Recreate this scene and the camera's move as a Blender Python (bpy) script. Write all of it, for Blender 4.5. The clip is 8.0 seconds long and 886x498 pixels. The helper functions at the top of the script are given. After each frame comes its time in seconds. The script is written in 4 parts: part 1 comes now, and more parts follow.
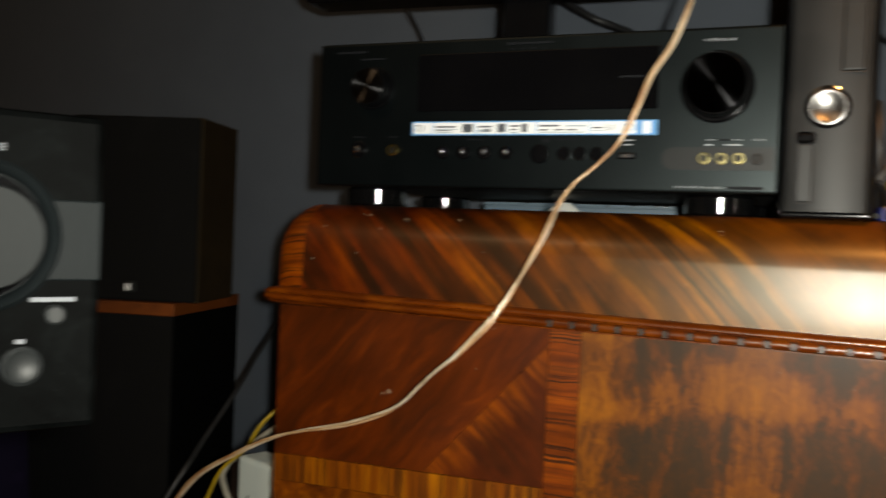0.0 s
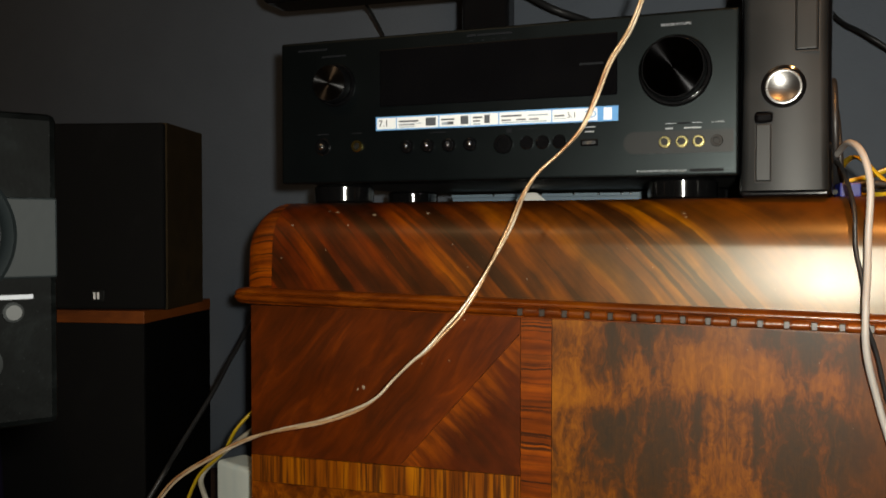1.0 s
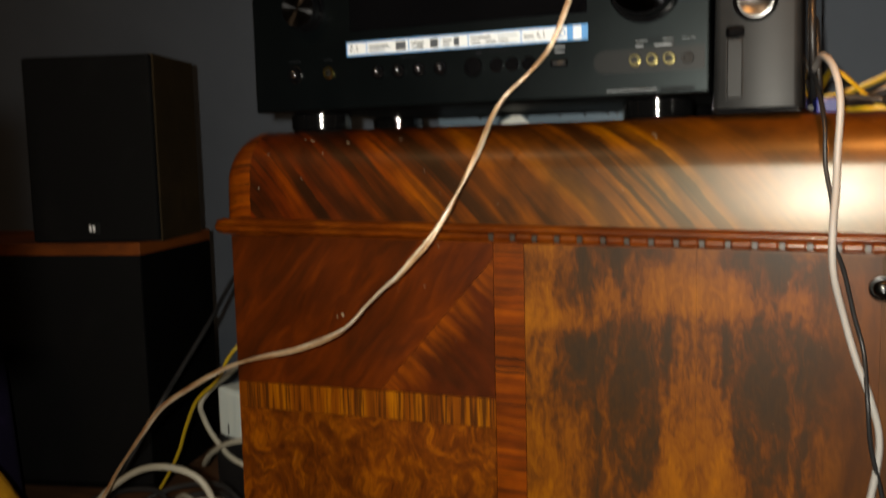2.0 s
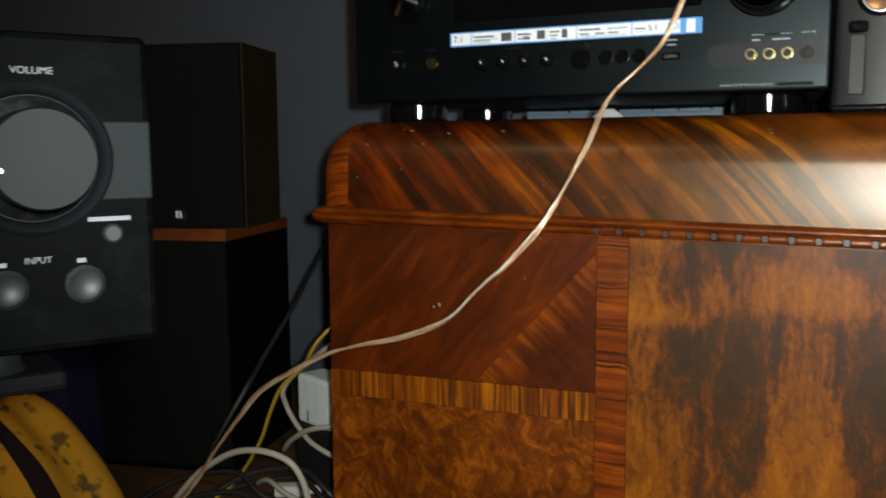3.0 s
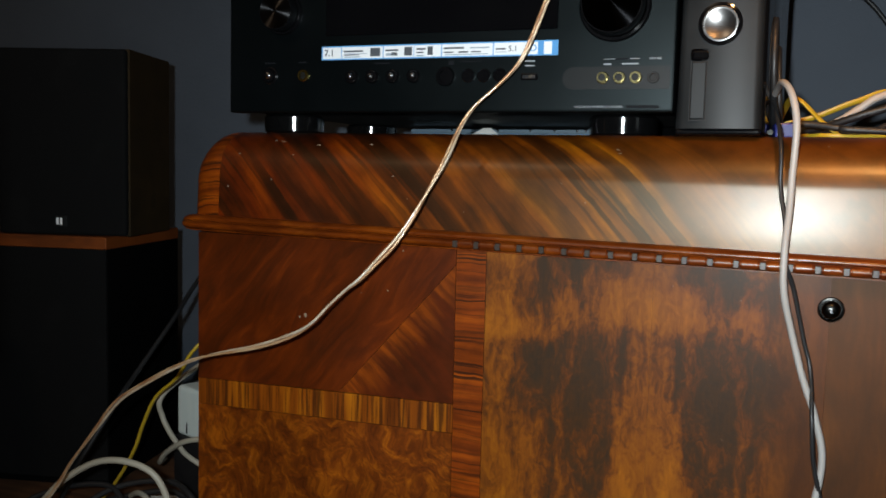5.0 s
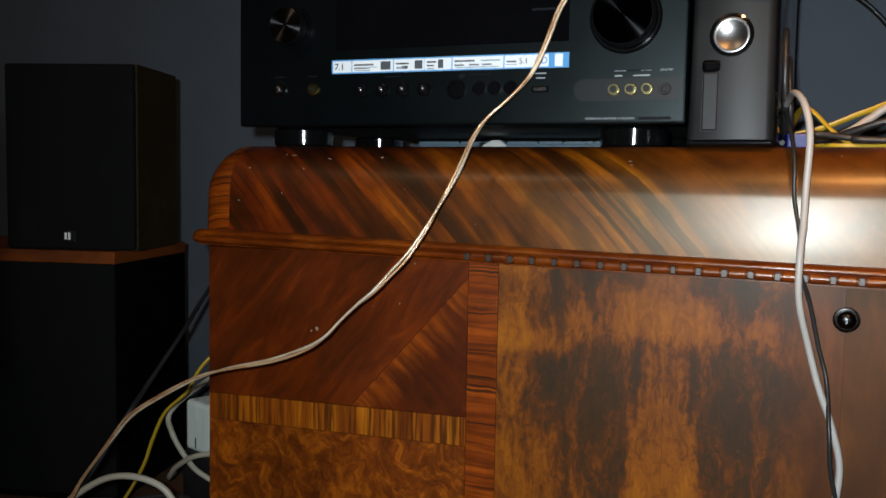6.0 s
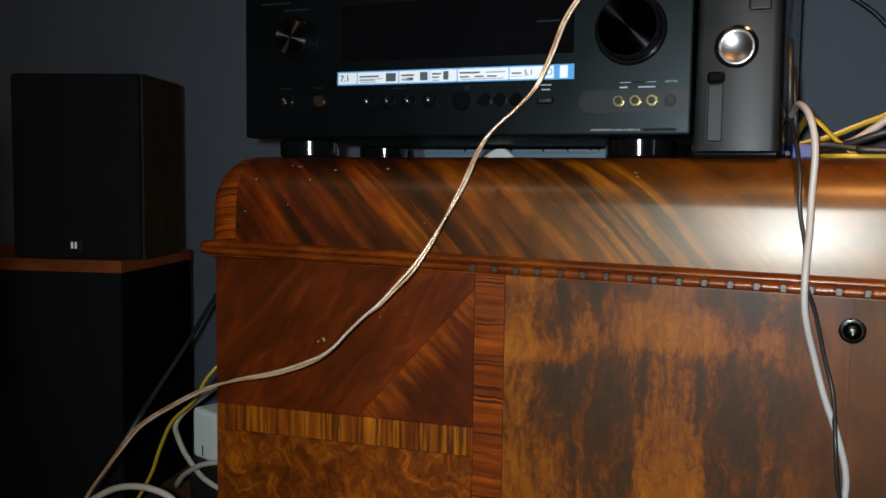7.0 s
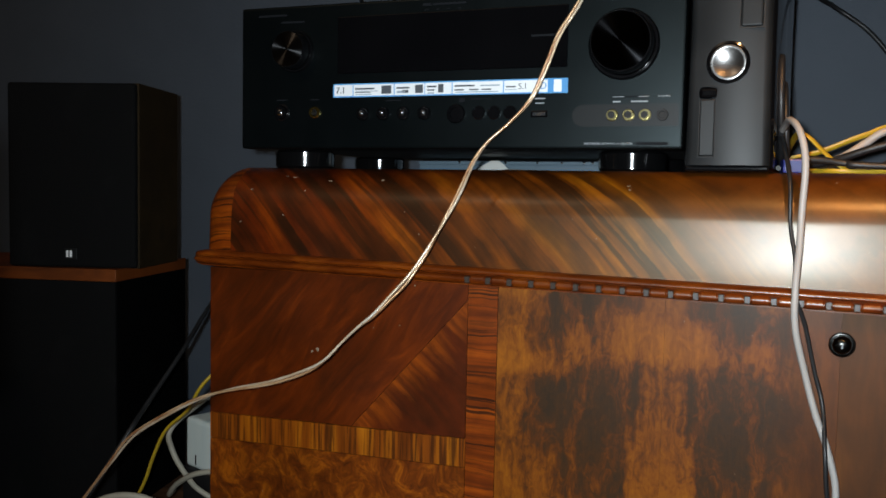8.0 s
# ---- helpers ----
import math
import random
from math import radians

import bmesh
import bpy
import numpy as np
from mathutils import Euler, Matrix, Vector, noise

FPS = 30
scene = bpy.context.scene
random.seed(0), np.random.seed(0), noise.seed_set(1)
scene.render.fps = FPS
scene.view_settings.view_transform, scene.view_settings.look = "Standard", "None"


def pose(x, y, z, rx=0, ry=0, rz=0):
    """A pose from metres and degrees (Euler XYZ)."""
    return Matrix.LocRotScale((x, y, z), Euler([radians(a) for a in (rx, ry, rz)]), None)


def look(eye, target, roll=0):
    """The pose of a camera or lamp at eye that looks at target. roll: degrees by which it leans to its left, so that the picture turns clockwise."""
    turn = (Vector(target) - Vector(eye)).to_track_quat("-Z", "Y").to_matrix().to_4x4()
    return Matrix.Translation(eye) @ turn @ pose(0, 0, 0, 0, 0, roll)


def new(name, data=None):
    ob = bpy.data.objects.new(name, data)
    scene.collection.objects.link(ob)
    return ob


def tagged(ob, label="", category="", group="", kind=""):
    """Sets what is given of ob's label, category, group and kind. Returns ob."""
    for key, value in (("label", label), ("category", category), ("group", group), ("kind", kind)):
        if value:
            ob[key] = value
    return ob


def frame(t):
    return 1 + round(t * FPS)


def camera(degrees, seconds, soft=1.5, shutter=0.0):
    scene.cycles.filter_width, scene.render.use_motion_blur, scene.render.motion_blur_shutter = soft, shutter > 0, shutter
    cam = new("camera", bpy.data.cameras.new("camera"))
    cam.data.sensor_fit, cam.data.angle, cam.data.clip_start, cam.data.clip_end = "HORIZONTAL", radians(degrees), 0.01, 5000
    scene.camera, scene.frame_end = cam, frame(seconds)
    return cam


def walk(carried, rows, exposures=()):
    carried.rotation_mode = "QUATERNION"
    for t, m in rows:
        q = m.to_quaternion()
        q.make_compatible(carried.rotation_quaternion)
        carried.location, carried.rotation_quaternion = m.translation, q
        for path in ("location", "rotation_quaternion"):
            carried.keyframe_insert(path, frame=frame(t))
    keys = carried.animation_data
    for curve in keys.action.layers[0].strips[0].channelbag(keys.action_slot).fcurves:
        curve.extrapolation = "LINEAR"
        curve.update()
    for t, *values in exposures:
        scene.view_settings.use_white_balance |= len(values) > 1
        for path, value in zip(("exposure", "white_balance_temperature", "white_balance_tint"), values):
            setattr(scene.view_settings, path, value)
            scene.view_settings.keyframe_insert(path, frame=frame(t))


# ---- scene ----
cam = camera(53.0, 8.0, 1.6, 0.6)
PATH = [
    (0, (-0.082, -0.751, 0.536), (-0.89, 1.078, 0.495), 2.4),
    (0.2, (-0.076, -0.752, 0.534), (-0.821, 1.104, 0.505), 1.5),
    (0.5, (-0.082, -0.749, 0.533), (-0.86, 1.093, 0.498), 0.9),
    (1, (-0.077, -0.752, 0.532), (-0.829, 1.101, 0.487), 0.0),
    (1.2, (-0.079, -0.75, 0.53), (-0.829, 1.103, 0.467), 0.2),
    (1.5, (-0.054, -0.735, 0.528), (-0.834, 1.106, 0.463), -1.3),
    (1.8, (-0.029, -0.73, 0.518), (-0.836, 1.096, 0.386), 0.2),
    (2, (-0.03, -0.729, 0.534), (-0.843, 1.086, 0.318), -1.4),
    (2.2, (-0.056, -0.745, 0.545), (-0.814, 1.075, 0.209), -1.7),
    (3.3, (-0.081, -0.757, 0.53), (-1.004, 1.007, 0.347), 0.1),
    (3.5, (-0.076, -0.762, 0.531), (-0.974, 1.018, 0.37), 0.5),
    (3.7, (-0.07, -0.764, 0.532), (-0.912, 1.046, 0.414), 1.0),
    (3.8, (-0.066, -0.763, 0.533), (-0.905, 1.05, 0.431), 1.3),
    (3.9, (-0.059, -0.765, 0.535), (-0.867, 1.062, 0.439), 1.5),
    (4, (-0.05, -0.761, 0.553), (-0.79, 1.085, 0.344), 2.4),
    (4.1, (-0.023, -0.744, 0.536), (-0.806, 1.081, 0.301), 2.3),
    (4.2, (-0.01, -0.739, 0.535), (-0.749, 1.104, 0.296), 2.5),
    (5.5, (-0.025, -0.737, 0.52), (-0.796, 1.102, 0.367), 1.0),
    (6, (-0.028, -0.74, 0.526), (-0.789, 1.104, 0.373), 1.0),
    (6.5, (-0.03, -0.745, 0.534), (-0.805, 1.094, 0.403), 1.2),
    (7, (-0.03, -0.743, 0.537), (-0.797, 1.098, 0.382), 0.7),
    (7.5, (-0.028, -0.746, 0.527), (-0.801, 1.095, 0.421), 1.3),
    (8, (-0.027, -0.747, 0.539), (-0.785, 1.099, 0.406), 1.1),
]
walk(cam, [(t, look(eye, target, roll)) for t, eye, target, roll in PATH],
     exposures=((0, 0.22, 8300, 12), (1.5, 0.20, 8400, 14), (2.2, 0.12, 8600, 15), (3.5, 0.25, 6600, 10), (4.1, 0.06, 6700, 10), (5.5, 0.06, 6600, 10), (8, 0.04, 6500, 10)))

# ---- light ----
FLOOR = 0.085
world = bpy.data.worlds.new("night_room")
world.use_nodes = True
world.node_tree.nodes["Background"].inputs[0].default_value = (0.35, 0.42, 0.6, 1)
world.node_tree.nodes["Background"].inputs[1].default_value = 0.01
scene.world = world


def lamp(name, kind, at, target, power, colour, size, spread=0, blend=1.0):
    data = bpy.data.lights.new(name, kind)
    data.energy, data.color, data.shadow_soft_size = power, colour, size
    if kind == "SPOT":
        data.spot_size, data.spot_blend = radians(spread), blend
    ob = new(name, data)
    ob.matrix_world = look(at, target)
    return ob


lamp("torch", "SPOT", (-0.040, -0.775, 0.548), (-0.19, 0.0, 0.51), 31, (0.87, 0.98, 1.04), 0.008, 108)
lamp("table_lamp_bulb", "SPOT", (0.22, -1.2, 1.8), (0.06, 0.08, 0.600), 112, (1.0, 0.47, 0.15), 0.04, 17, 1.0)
# added warm fill that lifts the left side, no visible source
lamp("ceiling_bulb", "POINT", (-1.1, -2.0, 2.2), (0, 0, 0.5), 13, (1.0, 0.72, 0.48), 0.16)


# ---- materials ----
class Graph:
    """A short way to write a node material."""

    def __init__(self, name):
        self.mat = bpy.data.materials.new(name)
        self.mat.use_nodes = True
        self.nodes, self.links = self.mat.node_tree.nodes, self.mat.node_tree.links
        self.bsdf = self.nodes["Principled BSDF"]
        self.pos = self.nodes.new("ShaderNodeTexCoord").outputs["Object"]
        self.xyz = self.nodes.new("ShaderNodeSeparateXYZ")
        self.links.new(self.pos, self.xyz.inputs[0])
        self.x, self.y, self.z = self.xyz.outputs

    def plug(self, socket, value):
        if isinstance(value, bpy.types.NodeSocket):
            self.links.new(value, socket)
        elif isinstance(value, tuple) and len(value) == 3 and socket.type == "RGBA":
            socket.default_value = (*value, 1)
        else:
            socket.default_value = value

    def math(self, op, a, b=0.0, c=0.0):
        n = self.nodes.new("ShaderNodeMath")
        n.operation = op
        for s, v in zip(n.inputs, (a, b, c)):
            self.plug(s, v)
        return n.outputs[0]

    def lin(self, *terms):
        """A sum of coordinate * factor."""
        out = 0.0
        for a, k in terms:
            out = self.math("MULTIPLY_ADD", a, k, out)
        return out

    def vec(self, a, b, c=0.0):
        n = self.nodes.new("ShaderNodeCombineXYZ")
        for s, v in zip(n.inputs, (a, b, c)):
            self.plug(s, v)
        return n.outputs[0]

    def noise(self, vector, scale=1.0, detail=4.0, rough=0.55, distort=0.0):
        n = self.nodes.new("ShaderNodeTexNoise")
        self.plug(n.inputs["Vector"], vector)
        for k, v in (("Scale", scale), ("Detail", detail), ("Roughness", rough), ("Distortion", distort)):
            n.inputs[k].default_value = v
        return n.outputs["Fac"]

    def ramp(self, fac, *stops):
        n = self.nodes.new("ShaderNodeValToRGB")
        self.plug(n.inputs[0], fac)
        el = n.color_ramp.elements
        while len(el) < len(stops):
            el.new(0.5)
        for e, (p, c) in zip(el, stops):
            e.position = p
            e.color = (*c, 1) if isinstance(c, tuple) else (c, c, c, 1)
        return n.outputs[0]

    def mix(self, fac, a, b, kind="MIX"):
        n = self.nodes.new("ShaderNodeMix")
        n.data_type, n.blend_type = "RGBA", kind
        self.plug(n.inputs[0], fac), self.plug(n.inputs[6], a), self.plug(n.inputs[7], b)
        return n.outputs[2]

    def bump(self, height, strength=0.2, distance=0.001):
        n = self.nodes.new("ShaderNodeBump")
        n.inputs["Strength"].default_value, n.inputs["Distance"].default_value = strength, distance
        self.plug(n.inputs["Height"], height)
        self.links.new(n.outputs[0], self.bsdf.inputs["Normal"])

    def set(self, **kw):
        for k, v in kw.items():
            self.plug(self.bsdf.inputs[k.replace("_", " ")], v)
        return self.mat


def varnished(g, colour, grain, rough=0.3, coat=0.35, polish=0.14, gloss=0.34, sheen=(1.0, 0.9, 0.75)):
    """An old varnish over veneer: hazy gloss, dust and fine scratches."""
    haze = g.noise(g.pos, 9, 5, 0.6)
    g.bump(g.math("MULTIPLY_ADD", grain, 0.6, g.noise(g.pos, 260, 2)), 0.12, 0.0006)
    r = g.math("MULTIPLY_ADD", haze, 0.22, rough - 0.08)
    specks = g.ramp(g.noise(g.pos, 210, 1, 0.4), (0.80, 0.0), (0.83, 1.0))
    colour = g.mix(1.0, colour, (1.26, 0.94, 0.33), "MULTIPLY")
    return g.set(Base_Color=g.mix(g.math("MULTIPLY", specks, 0.5), colour, (0.42, 0.34, 0.26)), Roughness=r,
                 Coat_Weight=coat, Coat_Roughness=g.math("MULTIPLY_ADD", haze, 0.16, polish), Specular_IOR_Level=gloss, Specular_Tint=sheen)


def striped_veneer():
    g = Graph("striped_walnut_veneer")
    s = g.math("ADD", g.z, g.y)
    wob, blot = g.noise(g.pos, 7, 3), g.noise(g.pos, 30, 4, 0.6)
    u = g.math("ADD", g.lin((g.x, 0.76), (s, 0.66)), g.math("MULTIPLY_ADD", wob, 0.012, g.math("MULTIPLY", blot, 0.004)))
    v = g.lin((g.x, -0.66), (s, 0.76))
    broad = g.noise(g.vec(g.math("MULTIPLY", u, 30), g.math("MULTIPLY", v, 5)), 1, 3, 0.55)
    fine = g.noise(g.vec(g.math("MULTIPLY", u, 210), g.math("MULTIPLY", v, 14)), 1, 3, 0.6)
    base = g.ramp(broad, (0.30, (0.050, 0.012, 0.002)), (0.45, (0.092, 0.021, 0.003)), (0.56, (0.145, 0.036, 0.004)), (0.70, (0.24, 0.072, 0.006)))
    # dark streaks in bunches, thick and thin
    thick = g.ramp(g.noise(g.vec(g.math("MULTIPLY", u, 46), g.math("MULTIPLY", v, 2.2)), 1, 2.5, 0.5), (0.41, 1.0), (0.47, 0.0))
    thin = g.ramp(g.noise(g.vec(g.math("MULTIPLY", u, 92), g.math("MULTIPLY", v, 2.4)), 1, 2, 0.5), (0.44, 1.0), (0.50, 0.0))
    bunch = g.ramp(g.noise(g.vec(g.math("MULTIPLY", u, 16), g.math("MULTIPLY", v, 4)), 1, 2), (0.38, 0.35), (0.55, 1.0))
    # golden torch haze painted into the colour: dark red at left, brighter towards the right
    painted_haze = g.ramp(g.math("MULTIPLY_ADD", g.x, 1.1, 0.80), (0.28, (0.80, 0.53, 0.45)), (0.64, (1.15, 1.70, 1.1)))
    col = g.mix(1.0, base, painted_haze, "MULTIPLY")
    streak = g.math("MAXIMUM", g.math("MULTIPLY", thick, 0.55), g.math("MULTIPLY", g.math("MULTIPLY", thin, bunch), 0.88))
    col = g.mix(streak, col, (0.018, 0.006, 0.003))
    col = g.mix(0.5, col, g.ramp(fine, (0.36, 0.4), (0.62, 1.1)), "MULTIPLY")
    col = g.mix(0.75, col, g.ramp(g.noise(g.pos, 15, 5, 0.6), (0.36, 0.35), (0.62, 1.2)), "MULTIPLY")
    # towards the lock: plain, worn brown; the fade also paints in the highlight's washing-out of stripes
    worn = g.ramp(g.noise(g.pos, 26, 5, 0.6), (0.35, (0.030, 0.011, 0.005)), (0.68, (0.105, 0.038, 0.010)))
    fade = g.ramp(g.math("MULTIPLY_ADD", g.math("MULTIPLY_ADD", g.math("SUBTRACT", s, 0.5), 0.5, g.x), 8.0, 1.15), (0.0, 0.0), (0.75, 1.0))
    col = g.mix(g.math("MULTIPLY", fade, 0.88), col, worn)
    return varnished(g, col, fine, 0.38, 0.62, 0.23, 0.33, (1.0, 0.80, 0.40))


def plain_veneer(name, dark, mid, light, along, across, scale, rough=0.36, coat=0.3):
    """Straight-grained veneer. along, across: directions in x and z."""
    g = Graph(name)
    wob = g.math("MULTIPLY", g.noise(g.pos, 9, 3), 0.03)
    u = g.math("ADD", g.lin((g.x, across[0]), (g.z, across[1])), wob)
    v = g.lin((g.x, along[0]), (g.z, along[1]))
    broad = g.noise(g.vec(g.math("MULTIPLY", u, scale), g.math("MULTIPLY", v, scale * 0.2)), 1, 4, 0.62, 1.1)
    fine = g.noise(g.vec(g.math("MULTIPLY", u, scale * 9), g.math("MULTIPLY", v, scale * 0.9)), 1, 3)
    cloud = g.noise(g.pos, 11, 5, 0.6)
    col = g.ramp(broad, (0.34, dark), (0.54, mid), (0.74, light))
    col = g.mix(0.6, col, g.ramp(cloud, (0.3, 0.45), (0.66, 1.15)), "MULTIPLY")
    col = g.mix(0.35, col, g.ramp(fine, (0.3, 0.45), (0.65, 1.0)), "MULTIPLY")
    return varnished(g, col, fine, rough, coat)


def crossband_veneer():
    g = Graph("crossbanded_rosewood_veneer")
    wob = g.math("MULTIPLY", g.noise(g.pos, 30, 2), 0.006)
    z = g.math("ADD", g.math("ADD", g.z, g.y), wob)
    block = g.noise(g.vec(g.math("MULTIPLY", g.x, 4), g.math("MULTIPLY", z, 110)), 1, 1.5, 0.4)
    fine = g.noise(g.vec(g.math("MULTIPLY", g.x, 30), g.math("MULTIPLY", z, 480)), 1, 3)
    lines = g.ramp(g.noise(g.vec(g.math("MULTIPLY", g.x, 6), g.math("MULTIPLY", z, 380)), 1, 2, 0.6), (0.41, 1.0), (0.47, 0.0))
    bunch = g.ramp(g.noise(g.vec(g.x, g.math("MULTIPLY", z, 60)), 1, 1), (0.40, 0.35), (0.55, 1.0))
    col = g.ramp(block, (0.32, (0.095, 0.021, 0.004)), (0.5, (0.165, 0.037, 0.005)), (0.66, (0.24, 0.060, 0.007)))
    col = g.mix(g.math("MULTIPLY", g.math("MULTIPLY", lines, bunch), 0.9), col, (0.024, 0.008, 0.005))
    col = g.mix(0.5, col, g.ramp(fine, (0.3, 0.4), (0.6, 1.0)), "MULTIPLY")
    col = g.mix(0.5, col, g.ramp(g.noise(g.pos, 40, 4), (0.35, 0.5), (0.6, 1.1)), "MULTIPLY")
    return varnished(g, col, fine, 0.36, 0.3)


def wedge_veneer():
    """Mahogany wedge: pale tufts run in from its long edge and die out into dark wood."""
    g = Graph("mahogany_wedge_veneer")
    wob = g.noise(g.pos, 40, 4, 0.6)
    x = g.math("MULTIPLY", g.math("ABSOLUTE", g.x), -1.0)
    d = g.math("ADD", g.lin((x, 0.741), (g.z, -0.672)), 0.741 * 0.4255 + 0.672 * 0.3105)
    e = g.lin((x, 0.672), (g.z, 0.741))
    tuft = g.noise(g.vec(g.math("MULTIPLY_ADD", wob, 0.8, g.math("MULTIPLY", e, 120)), g.math("MULTIPLY", d, 12)), 1, 4, 0.6, 0.5)
    reach = g.ramp(g.math("MULTIPLY_ADD", tuft, -0.055, g.math("ADD", d, 0.030)), (0.002, 1.0), (0.030, 0.0))
    broad = g.noise(g.vec(g.math("MULTIPLY", e, 40), g.math("MULTIPLY", d, 9)), 1, 4, 0.6, 0.8)
    col = g.ramp(broad, (0.35, (0.036, 0.009, 0.004)), (0.55, (0.060, 0.012, 0.004)), (0.72, (0.090, 0.019, 0.004)))
    pale = g.ramp(tuft, (0.36, (0.070, 0.015, 0.003)), (0.62, (0.19, 0.048, 0.006)))
    col = g.mix(g.math("MULTIPLY", reach, 0.9), col, pale)
    col = g.mix(0.5, col, g.ramp(wob, (0.35, 0.5), (0.62, 1.15)), "MULTIPLY")
    return varnished(g, col, tuft, 0.36, 0.3)


def gold_strip_veneer():
    g = Graph("zebra_grained_veneer")
    fine = g.noise(g.vec(g.math("MULTIPLY", g.x, 330), g.math("MULTIPLY", g.z, 9)), 1, 3, 0.6)
    broad = g.noise(g.vec(g.math("MULTIPLY", g.x, 45), g.math("MULTIPLY", g.z, 3)), 1, 2)
    col = g.ramp(broad, (0.34, (0.075, 0.019, 0.003)), (0.5, (0.17, 0.052, 0.006)), (0.66, (0.36, 0.15, 0.014)))
    col = g.mix(g.ramp(fine, (0.41, 0.9), (0.53, 0.0)), col, (0.040, 0.012, 0.004))
    return varnished(g, col, fine, 0.38, 0.25)


def burl_veneer():
    g = Graph("burl_veneer")
    wob = g.noise(g.pos, 14, 3)
    p = g.vec(g.math("MULTIPLY_ADD", wob, 0.10, g.lin((g.x, 1.0), (g.z, 0.55))), g.math("MULTIPLY_ADD", wob, 0.06, g.lin((g.z, 0.7), (g.x, -0.3))))
    swirl = g.noise(p, 62, 6, 0.68, 0.6)
    fine = g.noise(p, 300, 3, 0.6, 0.5)
    cloud = g.noise(g.pos, 9, 2)
    col = g.ramp(swirl, (0.34, (0.060, 0.015, 0.003)), (0.5, (0.125, 0.034, 0.005)), (0.66, (0.26, 0.085, 0.009)))
    col = g.mix(0.7, col, g.ramp(cloud, (0.35, 0.45), (0.62, 1.1)), "MULTIPLY")
    col = g.mix(0.45, col, g.ramp(fine, (0.36, 0.4), (0.6, 1.05)), "MULTIPLY")
    return varnished(g, col, fine, 0.38, 0.25)


def flame_veneer():
    """Crotch figure: dark pools in uneven rows with golden plumes between them; each leaf is book-matched about its own seam."""
    g = Graph("crotch_figured_veneer")
    own = g.nodes.new("ShaderNodeObjectInfo").outputs["Random"]
    place = g.vec(g.math("MULTIPLY_ADD", own, 3.0, g.x), g.y, g.math("MULTIPLY_ADD", own, 1.7, g.z))
    wob, wob2, wob3 = g.noise(place, 7, 3), g.noise(place, 26, 4, 0.6), g.noise(place, 90, 4, 0.65)
    m = g.math("ABSOLUTE", g.lin((g.x, 1.0)))
    # the plumes lean outwards from the seam as they rise
    up = g.math("MULTIPLY_ADD", wob3, 0.010, g.math("MULTIPLY_ADD", wob2, 0.020, g.math("MULTIPLY_ADD", wob, 0.040, g.math("MULTIPLY_ADD", m, 0.16, g.z))))
    tooth = g.noise(g.vec(g.math("MULTIPLY_ADD", wob2, 0.9, g.math("MULTIPLY", m, 85)), g.math("MULTIPLY", up, 12)), 1, 4, 0.6, 0.6)
    drift = g.noise(place, 18, 3, 0.6)
    row = g.math("MULTIPLY_ADD", tooth, 0.040, g.math("MULTIPLY_ADD", drift, 0.060, g.math("SUBTRACT", up, 0.0950)))
    # rows of dark pools, crisper above and ragged below
    pools = g.ramp(g.math("MULTIPLY", g.math("SUBTRACT", row, 0.11), 2.6), (0.20, 0.62), (0.42, 0.66), (0.52, 0.40), (0.61, 0.12), (0.715, 0.14), (0.755, 0.78),
                   (0.79, 0.70), (0.84, 0.22), (0.885, 0.24), (0.94, 0.72))
    # darkest down the middle of a leaf, golden at seam and edge
    off = g.math("MULTIPLY_ADD", m, 17.0, g.math("MULTIPLY_ADD", wob2, 0.9, -1.60))
    side = g.ramp(g.math("POWER", off, 2.0), (0.0, 0.0), (0.85, 1.0))
    fig = g.math("MULTIPLY_ADD", side, 0.28, g.math("MULTIPLY_ADD", pools, 0.42, 0.05))
    plume = g.noise(g.vec(g.math("MULTIPLY_ADD", wob2, 0.8, g.math("MULTIPLY", m, 44)), g.math("MULTIPLY", up, 11)), 1, 4, 0.62, 0.9)
    fig = g.math("ADD", fig, g.math("MULTIPLY_ADD", plume, 1.1, -0.50))
    tufts = g.noise(g.vec(g.math("MULTIPLY", m, 105), g.math("MULTIPLY", up, 58)), 1, 5, 0.66, 1.7)
    fig = g.math("MULTIPLY_ADD", tufts, 0.75, g.math("SUBTRACT", fig, 0.37))
    grit = g.noise(g.vec(g.math("MULTIPLY", g.x, 900), g.math("MULTIPLY", g.z, 60)), 1, 2)
    col = g.ramp(fig, (0.05, (0.024, 0.015, 0.013)), (0.22, (0.036, 0.018, 0.010)), (0.36, (0.070, 0.024, 0.005)), (0.52, (0.138, 0.048, 0.004)), (0.88, (0.240, 0.095, 0.006)))
    # past the figure the second leaf runs out into plain brown
    plain = g.ramp(plume, (0.35, (0.042, 0.015, 0.003)), (0.65, (0.078, 0.028, 0.004)))
    col = g.mix(g.ramp(g.math("MULTIPLY_ADD", wob2, 0.03, g.x), (0.095, 0.0), (0.128, 0.92)), col, plain)
    col = g.mix(0.22, col, g.ramp(grit, (0.35, 0.5), (0.6, 1.0)), "MULTIPLY")
    return varnished(g, col, tufts, 0.46, 0.14, 0.14, 0.26, (0.95, 0.92, 0.9))


